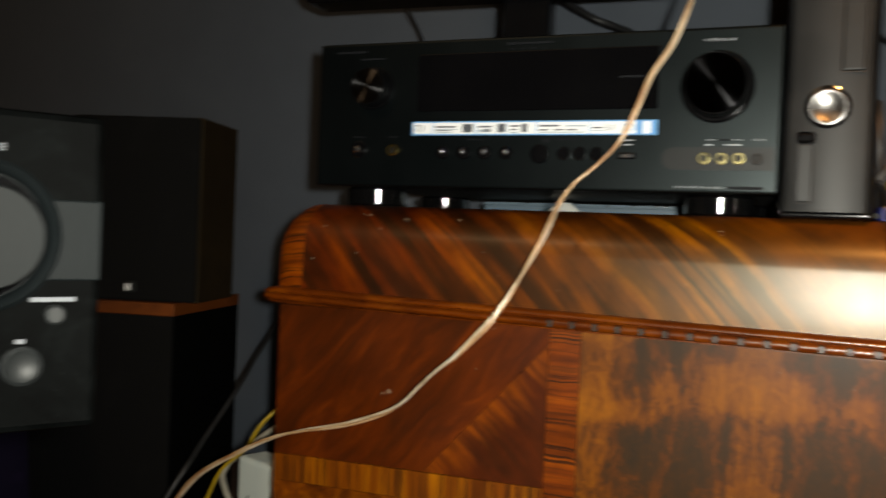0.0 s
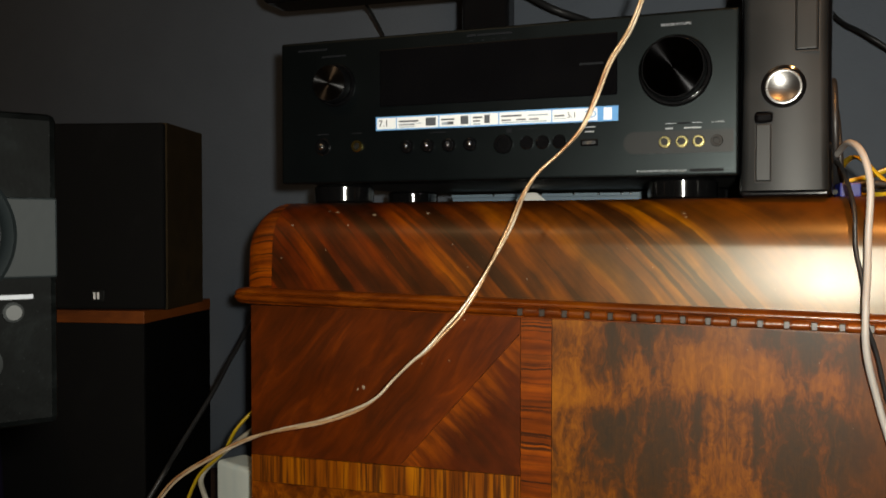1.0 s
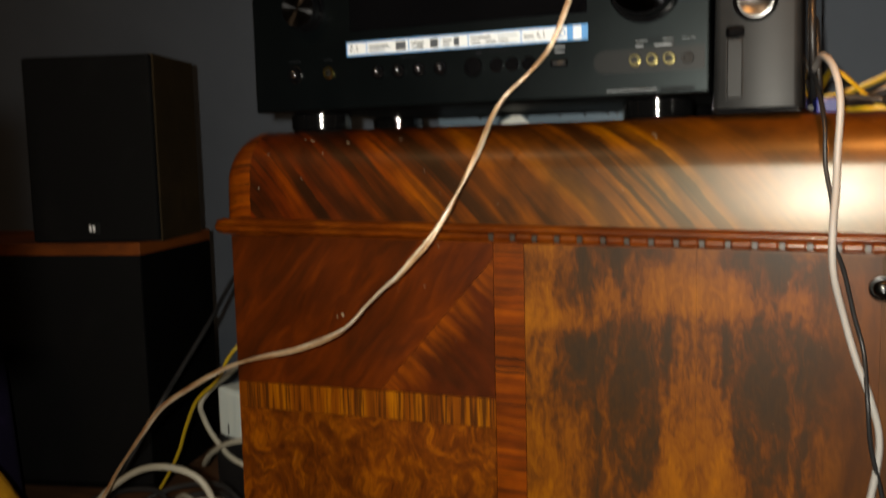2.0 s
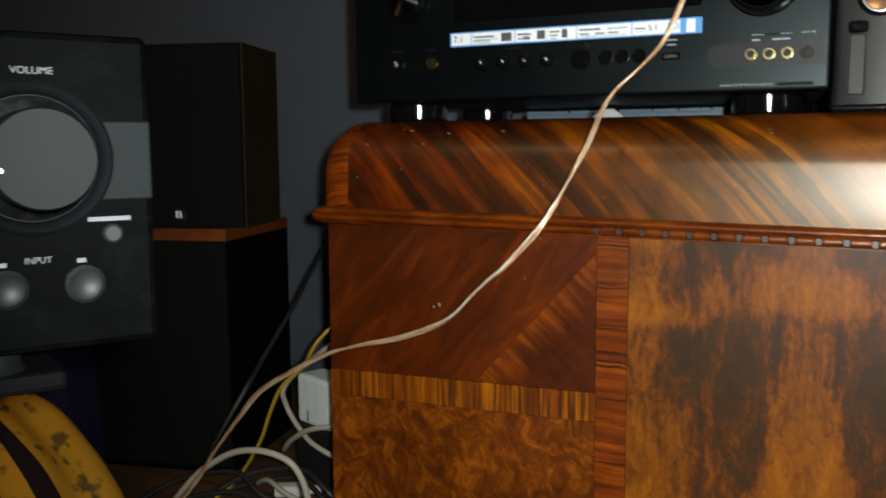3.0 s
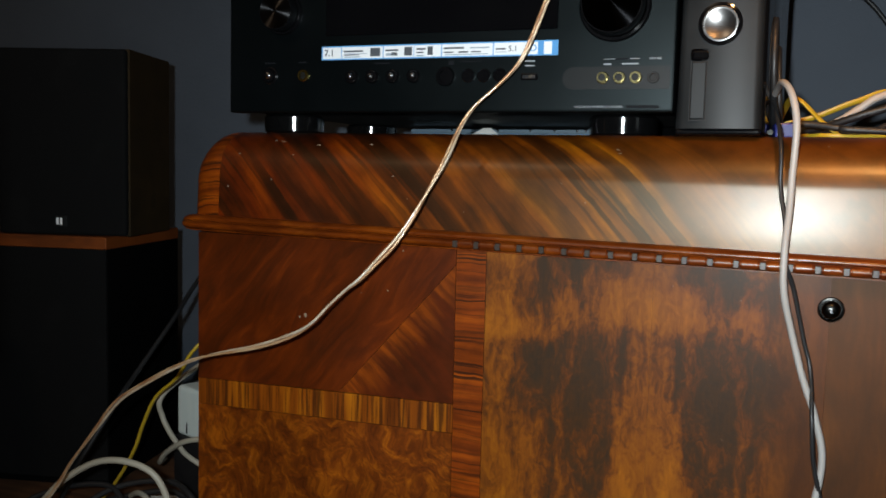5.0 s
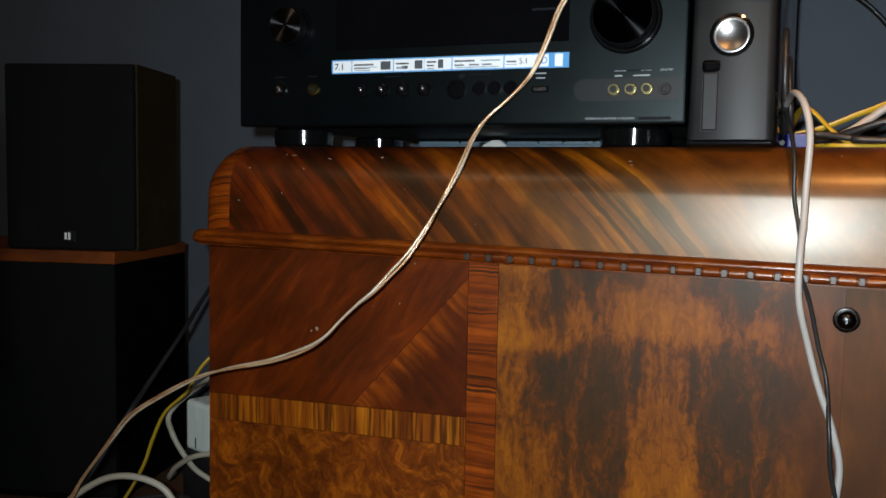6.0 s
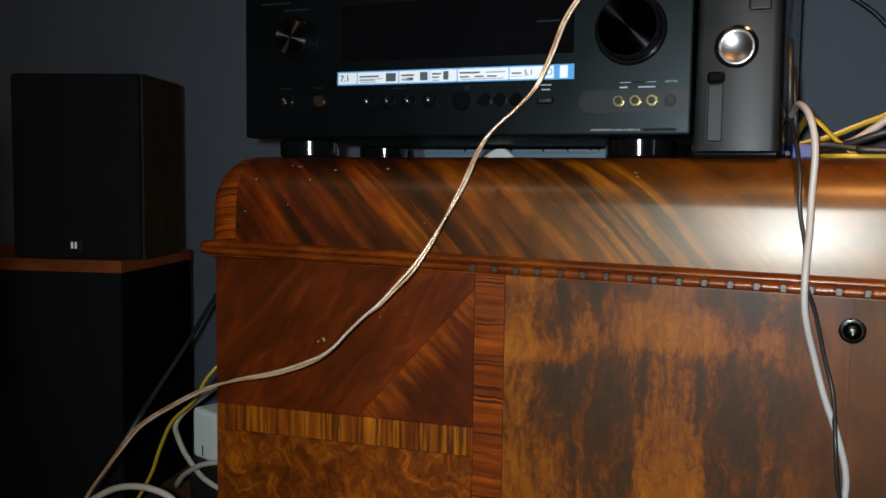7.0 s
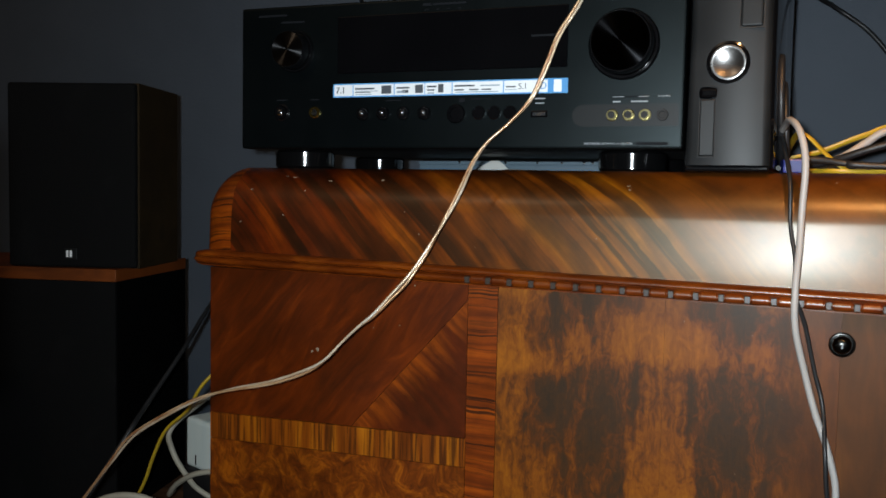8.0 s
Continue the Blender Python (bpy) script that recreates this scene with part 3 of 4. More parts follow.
def chest():
    c = thing("cedar_chest", (0, 0, 0), "figured walnut and mahogany veneered waterfall chest, glossy and scratched", "chest")
    part("carcass", box(-0.590, 0.590, 0.003, 0.465, FLOOR + 0.02, 0.456, 0.002), "side", c)
    part("plinth", box(-0.575, 0.575, 0.02, 0.45, FLOOR, FLOOR + 0.02), "side", c)
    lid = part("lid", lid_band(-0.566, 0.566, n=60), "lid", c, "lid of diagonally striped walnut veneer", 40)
    part("lip_moulding", moulding(-0.608, 0.608), "mould", lid, "", 45)
    for s in (1, -1):
        b = lid_band(-0.599, -0.5662, 0.030, 14)
        part("lid_end_band", b if s > 0 else mirrored(b), "band", lid, "", 50)
        zs, zt = 0.313, 0.286
        fields = (
            ("veneer_panel", [(-0.590, 0.456), (-0.590, 0.306), (-0.426, 0.3105), (-0.3085, 0.440), (-0.3085, 0.456)], "dark"),
            ("veneer_wedge", [(-0.4255, 0.3105), (-0.3085, zs), (-0.3085, 0.4395)], "tri"),
            ("veneer_strip", [(-0.590, 0.3055), (-0.590, 0.279), (-0.3085, zt), (-0.3085, zs - 0.0005)], "strip"),
            ("burl_panel", [(-0.590, 0.2785), (-0.590, 0.115), (-0.3085, 0.115), (-0.3085, zt - 0.0005)], "burl"),
            ("cross_band", [(-0.308, 0.456), (-0.308, 0.115), (-0.2800, 0.115), (-0.2800, 0.456)], "band"),
        )
        for name, poly, mat in fields:
            b = slab(poly, 0.0, 0.006)
            part(name, b if s > 0 else mirrored(b), mat, c)
    for x0, x1 in ((-0.2795, -0.1337), (-0.1336, 0.0), (0.0003, 0.1336), (0.1337, 0.2795)):
        seam = x0 if x0 in (-0.1336, 0.1337) else x1
        b = slab([(x0 - seam, 0.456), (x0 - seam, 0.115), (x1 - seam, 0.115), (x1 - seam, 0.456)], 0.0, 0.006)
        leaf = part("figured_leaf", b, "flame" if x0 < -0.0001 else "brown", c)
        leaf.location = (seam, 0, 0)
    part("base_rail", box(-0.590, 0.590, -0.004, 0.004, FLOOR + 0.02, 0.1145, 0.002), "mould", c)
    # the carved run of the lip: raised reeds with flat grey gaps between them
    for i in range(32):
        x = -0.304 + 0.0196 * i
        z = lip_height(x) - 0.0023
        part("bead_gap", box(x - 0.0024, x + 0.0024, -0.0166, -0.009, z - 0.0031, z + 0.0031, 0.0006, 1), "gap", lid)
        part("reed", lathe([(0.0, 0), (0.0032, 0.0004), (0.0041, 0.0012), (0.0041, 0.0128), (0.0032, 0.0136), (0.0, 0.014)],
                           (x + 0.0028, -0.0126, z), "X", 14), "mould", lid, "", 30)
    lock = part("lock", lathe([(0, 0.0), (0.0098, 0.0), (0.0098, 0.0012), (0.0090, 0.0024), (0.0080, 0.0026), (0.0076, 0.0012), (0, 0.0012)],
                              (0.0010, 0.0, 0.4255), "Y", 36), "lockmetal", c, "round dark nickel push-button lock", 35)
    part("lock_button", lathe([(0.0070, 0.001), (0.0070, 0.0040), (0.0062, 0.0060), (0.0044, 0.0074), (0.0020, 0.0080), (0, 0.0081)],
                              (0.0010, 0.0, 0.4255), "Y", 30), "lockmetal", lock, "", 60)
    part("keyhole", box(0.0004, 0.0016, -0.0084, -0.006, 0.4236, 0.4270), "cap", lock)
    return c


# ---- the receiver ----
def receiver():
    top, low, w = 0.7155, 0.5765, 0.2165
    r = thing("av_receiver", (-0.3435, 0.015, 0.5585), "black home theatre receiver with a blue and white feature sticker", "receiver", turn=1.4)
    z = 0.5585

    def at(x):
        return x + 0.3435

    part("chassis", box(-0.210, 0.210, 0.014, 0.330, low - z + 0.002, top - z - 0.003, 0.003), "chassis", r)
    front = part("front_panel", box(-w, w, 0.0, 0.016, low - z, top - z, 0.0025, 3), "black", r)
    part("display_window", box(at(-0.452), at(-0.227), -0.0012, 0.002, 0.648 - z, 0.702 - z, 0.001), "window", front)
    st = part("feature_sticker", box(at(-0.456), at(-0.226), -0.0010, 0.001, 0.6255 - z, 0.6385 - z), "cyan", front, "glossy blue and white feature sticker")
    for a, b in ((-0.4545, -0.435), (-0.434, -0.392), (-0.391, -0.361), (-0.3605, -0.334), (-0.333, -0.285), (-0.284, -0.244), (-0.2385, -0.2315)):
        part("sticker_field", box(at(a), at(b), -0.0014, -0.0008, 0.6266 - z, 0.6373 - z), "white", st)
    for a, b, c, d in ((-0.432, -0.412, 0.6325, 0.6340), (-0.432, -0.416, 0.6295, 0.6303), (-0.389, -0.376, 0.6325, 0.6340), (-0.331, -0.312, 0.6330, 0.6345),
                       (-0.331, -0.322, 0.6295, 0.6307), (-0.317, -0.308, 0.6295, 0.6307), (-0.305, -0.296, 0.6295, 0.6307), (-0.358, -0.349, 0.6330, 0.6345),
                       (-0.358, -0.351, 0.6300, 0.6312), (-0.383, -0.377, 0.6285, 0.6312), (-0.282, -0.273, 0.6312, 0.6325)):
        part("print_bar", box(at(a), at(b), -0.0017, -0.0012, c - z, d - z), "ink", st)
    for a, b, c, d in ((-0.3885, -0.3800, 0.6284, 0.6306), (-0.3575, -0.3510, 0.6272, 0.6284), (-0.3300, -0.2890, 0.6276, 0.6284), (-0.4315, -0.4080, 0.6306, 0.6312),
                       (-0.2825, -0.2720, 0.6290, 0.6296), (-0.4315, -0.4150, 0.6276, 0.6284), (-0.3060, -0.2880, 0.6330, 0.6342)):
        part("print_bar", box(at(a), at(b), -0.0017, -0.0012, c - z, d - z), "palebar", st)
    for a, b in ((-0.4045, -0.3945), (-0.3700, -0.3625), (-0.3470, -0.3420)):
        part("sticker_picture", box(at(a), at(b), -0.0017, -0.0012, 0.6282 - z, 0.6358 - z), "ink", st)
    part("sticker_word", word("7.1", 0.0085, (at(-0.4475), -0.0016, 0.6318 - z)), "ink", st)
    part("sticker_word", word("3D", 0.0085, (at(-0.2500), -0.0016, 0.6318 - z)), "cyan", st)
    part("sticker_word", word("5.1", 0.0070, (at(-0.2665), -0.0016, 0.6318 - z)), "ink", st)

    def dial(name, x, zz, rad, depth, face):
        k = thing_part(name, r, at(x), zz - z)
        part("knob_skirt", lathe([(rad * 1.12, 0), (rad * 1.12, 0.002), (rad * 1.07, 0.004), (rad * 1.0, 0.004), (rad, 0.0)], (0, 0, 0), "Y", 64), "gloss", k, "", 35)
        part("knob_body", lathe([(rad * 0.97, 0.0), (rad * 0.97, depth * 0.9), (rad * 0.93, depth), (rad * 0.90, depth)], (0, 0, 0), "Y", 64), "gloss", k, "", 35)
        part("knob_face", lathe([(rad * 0.90, depth), (rad * 0.6, depth + 0.0002), (rad * 0.2, depth + 0.0003), (0.0, depth + 0.0003)], (0, 0, 0), "Y", 64), face, k, "turned black metal face", 35)

    def thing_part(name, parent, x, zz):
        # an empty-bodied knob: its collar is the part's own mesh
        ob = part(name, lathe([(0.004, -0.002), (0.004, 0.001), (0, 0.001)], (0, 0, 0), "Y", 16), "gloss", parent)
        ob.location = (x, 0.0, zz)
        return ob

    dial("volume_knob", -0.1785, 0.6655, 0.0270, 0.020, "knob")
    dial("selector_knob", -0.4985, 0.6712, 0.0185, 0.016, "small_knob")
    part("power_button", lathe([(0.0085, 0), (0.0085, 0.001), (0.007, 0.002), (0.0062, 0.0012), (0.0056, 0.0045), (0, 0.005)], (at(-0.513), 0, 0.612 - z), "Y", 28), "gloss", front, "", 35)
    part("button_cap", lathe([(0.0034, 0.0044), (0.0030, 0.0056), (0.0016, 0.0062), (0, 0.0063)], (at(-0.513), 0, 0.612 - z), "Y", 20), "chrome", front, "", 60)
    jack = part("headphone_socket", lathe([(0.0058, 0), (0.0058, 0.002), (0.005, 0.003), (0.0036, 0.003), (0.0034, -0.004), (0, -0.004)], (at(-0.476), 0, 0.6115 - z), "Y", 28), "brightgold", front, "gold plated socket", 35)
    part("socket_hole", lathe([(0.0034, 0.0005), (0, 0.0005)], (at(-0.476), 0, 0.6115 - z), "Y", 20), "rubber", jack)
    for x in (-0.4235, -0.4025, -0.3815, -0.3605):
        part("preset_button", lathe([(0.0064, 0.0), (0.0062, 0.0035), (0.0052, 0.0048), (0.0036, 0.0052), (0, 0.0053)], (at(x), 0, 0.6095 - z), "Y", 26), "gloss", front, "", 35)
        part("button_cap", lathe([(0.0030, 0.0048), (0.0027, 0.0062), (0.0016, 0.0072), (0, 0.0075)], (at(x), 0, 0.6098 - z), "Y", 18), "cap", front, "polished cap", 60)
    part("select_button", lathe([(0.0088, 0.0), (0.0088, 0.003), (0.008, 0.0045), (0.0055, 0.0048), (0.0052, 0.003), (0, 0.003)], (at(-0.329), 0, 0.6085 - z), "Y", 30), "gloss", front, "", 35)
    for x in (-0.307, -0.2925, -0.2775):
        part("cursor_button", lathe([(0.0062, 0.0), (0.0062, 0.003), (0.005, 0.004), (0, 0.004)], (at(x), 0, 0.609 - z), "Y", 22), "gloss", front, "", 35)
    port = part("video_port", box(at(-0.259), at(-0.2435), -0.001, 0.002, 0.6045 - z, 0.6105 - z, 0.0008), "gloss", front)
    part("port_slot", box(at(-0.257), at(-0.2455), -0.0014, -0.0004, 0.6060 - z, 0.6088 - z), "chrome", port)
    arc = [(at(-0.212) - 0.0095 * math.sin(math.radians(a)), 0.6055 - z + 0.0095 * math.cos(math.radians(a))) for a in range(0, 181, 15)]
    pill = slab(arc + [(at(-0.131), 0.596 - z), (at(-0.131), 0.615 - z)], -0.0008, 0.002)
    panel = part("jack_panel", pill, "pill", front)
    for x in (-0.1865, -0.1725, -0.1588):
        j = part("phono_jack", lathe([(0.0052, 0), (0.0052, 0.0014), (0.0046, 0.0020), (0.0042, 0.0020), (0.0042, 0.0060), (0.0031, 0.0060), (0.0030, 0.002), (0, 0.002)],
                                     (at(x), -0.0008, 0.6055 - z), "Y", 28), "gold", panel, "gold plated jack", 35)
        part("jack_well", lathe([(0.0029, 0.0050), (0.0029, 0.0022), (0, 0.0022)], (at(x), -0.0008, 0.6055 - z), "Y", 20), "rubber", j)
        part("jack_pin", lathe([(0.0016, 0.001), (0.0015, 0.0040), (0, 0.0042)], (at(x), -0.0008, 0.6055 - z), "Y", 14), "gold", j)
    part("microphone_jack", lathe([(0.0050, 0), (0.0046, 0.0012), (0.0030, 0.0012), (0.0026, 0.0004), (0, 0.0004)], (at(-0.1445), -0.0008, 0.6055 - z), "Y", 24), "rubber", panel, "", 35)
    for a, b, c, d, m in ((-0.166, -0.139, 0.5800, 0.5826, "faint"), (-0.3640, -0.3560, 0.7076, 0.7100, "faint"), (-0.3540, -0.3215, 0.7078, 0.7096, "faint"),
                          (-0.362, -0.358, 0.7035, 0.7045, "faint"), (-0.351, -0.348, 0.7035, 0.7045, "faint"), (-0.341, -0.338, 0.7035, 0.7045, "faint"), (-0.330, -0.327, 0.7035, 0.7045, "faint"),
                          (-0.2600, -0.2390, 0.6750, 0.6768, "faint"), (-0.514, -0.488, 0.6985, 0.7003, "faint"), (-0.540, -0.508, 0.7055, 0.7075, "faint"), (-0.519, -0.507, 0.6235, 0.6246, "faint"),
                          (-0.481, -0.472, 0.6235, 0.6246, "faint"), (-0.1865, -0.1800, 0.6165, 0.6176, "print"), (-0.171, -0.157, 0.6165, 0.6176, "print"),
                          (-0.1865, -0.177, 0.6210, 0.6214, "print"), (-0.176, -0.166, 0.6204, 0.6220, "faint"), (-0.1645, -0.156, 0.6210, 0.6214, "print"),
                          (-0.256, -0.246, 0.6205, 0.6215, "print"), (-0.255, -0.247, 0.6165, 0.6175, "print"), (-0.400, -0.385, 0.6212, 0.6222, "faint"), (-0.315, -0.296, 0.6212, 0.6222, "faint")):
        part("print_bar", box(at(a), at(b), -0.0018 if -0.27 < a < -0.23 and c > 0.65 else -0.0007, 0.001, c - z, d - z), m, front)
    for text, size, x, zz in (("MASTER VOLUME", 0.0032, -0.178, 0.7044), ("SETUP MIC", 0.0022, -0.1435, 0.6211), ("INTEGRATED NETWORK AV RECEIVER", 0.0024, -0.1895, 0.5813)):
        part("lettering", word(text, size, (at(x), -0.0005, zz - z)), "print", front)
    part("print_mark", box(at(-0.3265), at(-0.3215), -0.0007, 0.001, 0.6190 - z, 0.6225 - z), "faint", front)
    for x in (-0.176, 0.166):
        for y in (0.058, 0.243):
            foot = part("foot", lathe([(0.028, 0.0), (0.0305, 0.002), (0.031, 0.016), (0.028, 0.0185)], (x, y, 0.0), "Z", 40), "footmetal", r, "round glossy black foot", 35)
    for i in range(14):
        part("vent_slot", box(-0.18 + 0.026 * i, -0.164 + 0.026 * i, 0.06, 0.28, top - z - 0.0032, top - z - 0.0024), "rubber", r)
    return r


# ---- the game console ----
def console():
    c = thing("game_console", (-0.0915, 0.018, 0.5585), "grey and black game console standing upright on the chest", "console", turn=-1.5)
    h = 0.268

    def shell(w0, w1, y0, y1, z0, z1, pinch, bulge=0.0):
        bm = bmesh.new()
        rings = []
        for i in range(17):
            t = i / 16
            k = 1 - pinch * math.sin(math.pi * t)
            a, b = -w0 * k, w1 * k
            zz = z0 + (z1 - z0) * t
            rad = 0.006
            pts = []
            for cx, cy, a0 in ((b - rad, y0 + rad, -90), (b - rad, y1 - rad, 0), (a + rad, y1 - rad, 90), (a + rad, y0 + rad, 180)):
                for s in range(5):
                    an = math.radians(a0 + 90 * s / 4)
                    pts.append(bm.verts.new((cx + rad * math.cos(an), cy + rad * math.sin(an), zz)))
            for s in range(1, 12):
                f = s / 12
                pts.append(bm.verts.new((a + rad + (b - a - 2 * rad) * f, y0 - bulge * 4 * f * (1 - f), zz)))
            rings.append(pts)
        for a, b in zip(rings, rings[1:]):
            n = len(a)
            for k in range(n):
                bm.faces.new((a[k], a[(k + 1) % n], b[(k + 1) % n], b[k]))
        bm.faces.new(rings[0]), bm.faces.new(rings[-1][::-1])
        return bm

    part("shell", shell(0.0365, 0.0355, 0.010, 0.262, 0.003, h, 0.04), "gloss", c, "glossy black shell", 40)
    face = part("faceplate", shell(0.0345, 0.0330, 0.0026, 0.018, 0.005, h - 0.004, 0.05, 0.0026), "console", c, "grey front plate", 40)
    part("foot_rail", box(-0.034, 0.033, 0.004, 0.255, 0.0, 0.005, 0.0018), "gloss", c)
    btn = part("power_button", lathe([(0.0172, -0.002), (0.0172, 0.0006), (0.0154, 0.0012), (0.0142, 0.0)], (0, 0, 0), "Y", 48), "gloss", face, "", 35)
    btn.location = (-0.0015, -0.0002, 0.0885)
    part("button_dome", lathe([(0.0142, 0.0), (0.0142, 0.0020), (0.0130, 0.0023), (0.0116, 0.0019), (0.0095, 0.0013), (0.007, 0.0007), (0.004, 0.0002), (0.0, 0.0)], (0, 0, 0), "Y", 48), "button", btn, "brushed silver power button", 60)
    part("sensor_window", box(-0.0235, -0.0085, -0.0006, 0.002, 0.0595, 0.0690, 0.0028, 3), "window", face)
    door = part("port_door", box(-0.0225, -0.0105, -0.0007, 0.002, 0.0125, 0.0590, 0.0010), "console", face)
    part("door_gap", join(box(-0.0232, -0.0225, -0.0004, 0.001, 0.0118, 0.0595), box(-0.0105, -0.0098, -0.0004, 0.001, 0.0118, 0.0595), box(-0.0232, -0.0098, -0.0004, 0.001, 0.0112, 0.0120)), "rubber", door)
    tray = part("eject_plate", box(0.0065, 0.0245, -0.0008, 0.002, 0.1165, 0.2300, 0.0022, 3), "console", face)
    part("plate_gap", join(box(0.0057, 0.0065, -0.0004, 0.001, 0.1165, 0.23), box(0.0245, 0.0253, -0.0004, 0.001, 0.1165, 0.23), box(0.0057, 0.0253, -0.0004, 0.001, 0.1152, 0.1163)), "rubber", tray)
    return c


# ---- the television on the receiver ----
def television():
    t = thing("television", (-0.418, 0.225, 0.7155), "black flat television on a pedestal on top of the receiver", "television", turn=4)
    base = lathe([(0.0, 0.0), (0.15, 0.0), (0.15, 0.004), (0.11, 0.010), (0.05, 0.020), (0.0, 0.021)], (0, 0, 0), "Z", 48)
    bmesh.ops.scale(base, vec=(1, 0.62, 1), verts=base.verts)
    part("pedestal_base", base, "gloss", t, "", 40)
    part("neck", box(-0.028, 0.028, -0.012, 0.02, 0.016, 0.14, 0.004), "gloss", t)
    body = part("cabinet", box(-0.282, 0.388, -0.030, 0.035, 0.0940, 0.47, 0.010, 3), "gloss", t)
    part("screen", box(-0.262, 0.368, -0.0315, -0.028, 0.120, 0.445, 0.001), "window", body)
    part("lower_trim", box(-0.270, 0.376, -0.036, -0.020, 0.0900, 0.099, 0.003), "gloss", body)
    return t


# ---- the loudspeaker and the cabinet under it ----
def bookshelf_speaker():
    s = thing("bookshelf_speaker", (-0.854, 0.190, 0.425), "small black bookshelf speaker with a cloth grille", "loudspeaker", turn=18)
    w, d, h = 0.178, 0.148, 0.2475
    part("cabinet", box(-w, 0.0, 0.012, d, 0, h, 0.0006, 1), "vinyl", s)
    grille = part("grille", box(-w + 0.001, -0.001, 0.0, 0.012, 0.001, h - 0.001, 0.004, 3), "cloth", s)
    badge = part("badge", box(-0.098, -0.081, -0.0015, 0.001, 0.012, 0.026, 0.0004), "dimple", grille, "small grey maker's badge")
    part("badge_bar", box(-0.0955, -0.0925, -0.0022, -0.001, 0.0145, 0.0235), "white", badge)
    part("badge_bar", box(-0.0905, -0.0875, -0.0022, -0.001, 0.0145, 0.0235), "white", badge)
    return s


def floor_cabinet():
    s = thing("floor_speaker", (-0.872, 0.172, FLOOR), "large black floor cabinet with a red-brown wooden top edge", "loudspeaker", turn=14)
    w, d, h = 0.36, 0.215, 0.425 - FLOOR
    part("body", box(-w, -0.001, 0.004, d, 0.0, h - 0.0165), "blackwood", s)
    part("front_cloth", box(-w, -0.001, 0.0, 0.004, 0.01, h - 0.0170), "cloth", s)
    part("top_board", box(-w, 0.0, 0.0, d, h - 0.0165, h, 0.001), "edge", s, "red-brown wooden top")
    return s


# ---- the amplifier near the camera, on its own shelf ----
whole_part = part


def amplifier():
    a = thing("stereo_amplifier", (-0.248, -0.584, 0.4778), "compact dusty black amplifier with a large round volume dial", "amplifier", turn=60)
    h = 0.1375

    def part(name, bm, *rest):
        bmesh.ops.scale(bm, vec=(0.600, 0.600, 0.600), verts=bm.verts)
        return whole_part(name, bm, *rest)

    part("case", box(-0.430, -0.004, 0.014, 0.250, 0.014, h, 0.003), "chassis", a)
    f = part("front_panel", box(-0.434, 0.0, 0.0, 0.015, 0.010, h, 0.003), "face", a)
    part("panel_strip", box(-0.430, -0.0005, -0.0010, 0.002, 0.0705, 0.1030, 0.0008), "steelface", f, "grey brushed strip")
    ring = part("dial_ring", lathe([(0.0300, 0.0), (0.0300, 0.004), (0.0285, 0.0055), (0.0265, 0.004), (0.0250, 0.001), (0.0250, -0.001)], (-0.0467, -0.001, 0.0880), "Y", 64), "steelface", f, "", 35)
    part("dial_well", lathe([(0.0245, 0.0005), (0.0, 0.0005)], (-0.0467, -0.001, 0.0880), "Y", 48), "gloss", ring)
    dial = part("volume_dial", lathe([(0.0192, 0.0), (0.0192, 0.0265), (0.0184, 0.028), (0.0, 0.0282)], (-0.0467, -0.001, 0.0880), "Y", 64), "dial", ring, "grey volume dial", 35)
    part("dial_mark", lathe([(0.0012, 0.027), (0.0010, 0.0288), (0, 0.0288)], (-0.0617, -0.001, 0.0840), "Y", 14), "white", dial)
    for x, z, rad in ((-0.0297, 0.0370, 0.0078), (-0.0585, 0.0370, 0.0078)):
        k = part("input_button", lathe([(rad, 0.0), (rad, 0.003), (rad * 0.8, 0.0042), (rad * 0.55, 0.0030), (0, 0.0026)], (x, 0.0, z), "Y", 30), "dimple", f, "", 35)
    for x, z in ((-0.0179, 0.0570), (-0.0730, 0.0570)):
        part("small_button", lathe([(0.0040, 0.0), (0.0040, 0.003), (0.003, 0.004), (0, 0.004)], (x, 0.0, z), "Y", 22), "dimple", f, "", 35)
    part("lettering", word("VOLUME", 0.0040, (-0.0450, -0.0006, 0.1222)), "ink", f)
    part("lettering", word("INPUT", 0.0036, (-0.0465, -0.0006, 0.0475)), "ink", f)
    for x0, x1, z in ((-0.027, -0.010, 0.0630), (-0.086, -0.063, 0.0630), (-0.0625, -0.0580, 0.0465), (-0.0320, -0.0285, 0.0465), (-0.0610, -0.0585, 0.0640), (-0.0325, -0.0300, 0.0640)):
        part("print_bar", box(x0, x1, -0.0008, 0.001, z - 0.0009, z + 0.0009), "ink", f)
    for x in (-0.0640, -0.365):
        for y in (0.020, 0.20):
            part("foot", lathe([(0.0125, 0.0), (0.0135, 0.001), (0.0118, 0.003), (0.0112, 0.014)], (x, y, 0.0), "Z", 32), "dial", a, "", 35)
    return a


def stand():
    s = thing("amplifier_stand", (-0.248, -0.584, FLOOR), "black pedestal stand with a thin shelf carrying the amplifier", "stand", turn=60)
    z = 0.4778 - FLOOR
    part("shelf", box(-0.261, -0.022, 0.004, 0.151, z - 0.005, z, 0.0015), "blackwood", s)
    part("post", lathe([(0.016, 0.008), (0.016, z - 0.006)], (-0.17, 0.095, 0.0), "Z", 24), "blackwood", s, "", 40)
    part("foot_plate", box(-0.28, -0.07, 0.0, 0.18, 0.0, 0.010, 0.002), "blackwood", s)
    return s


CHEST = chest()
RECEIVER = receiver()
CONSOLE = console()
TV = television()
SPEAKER = bookshelf_speaker()
CABINET = floor_cabinet()
AMP = amplifier()
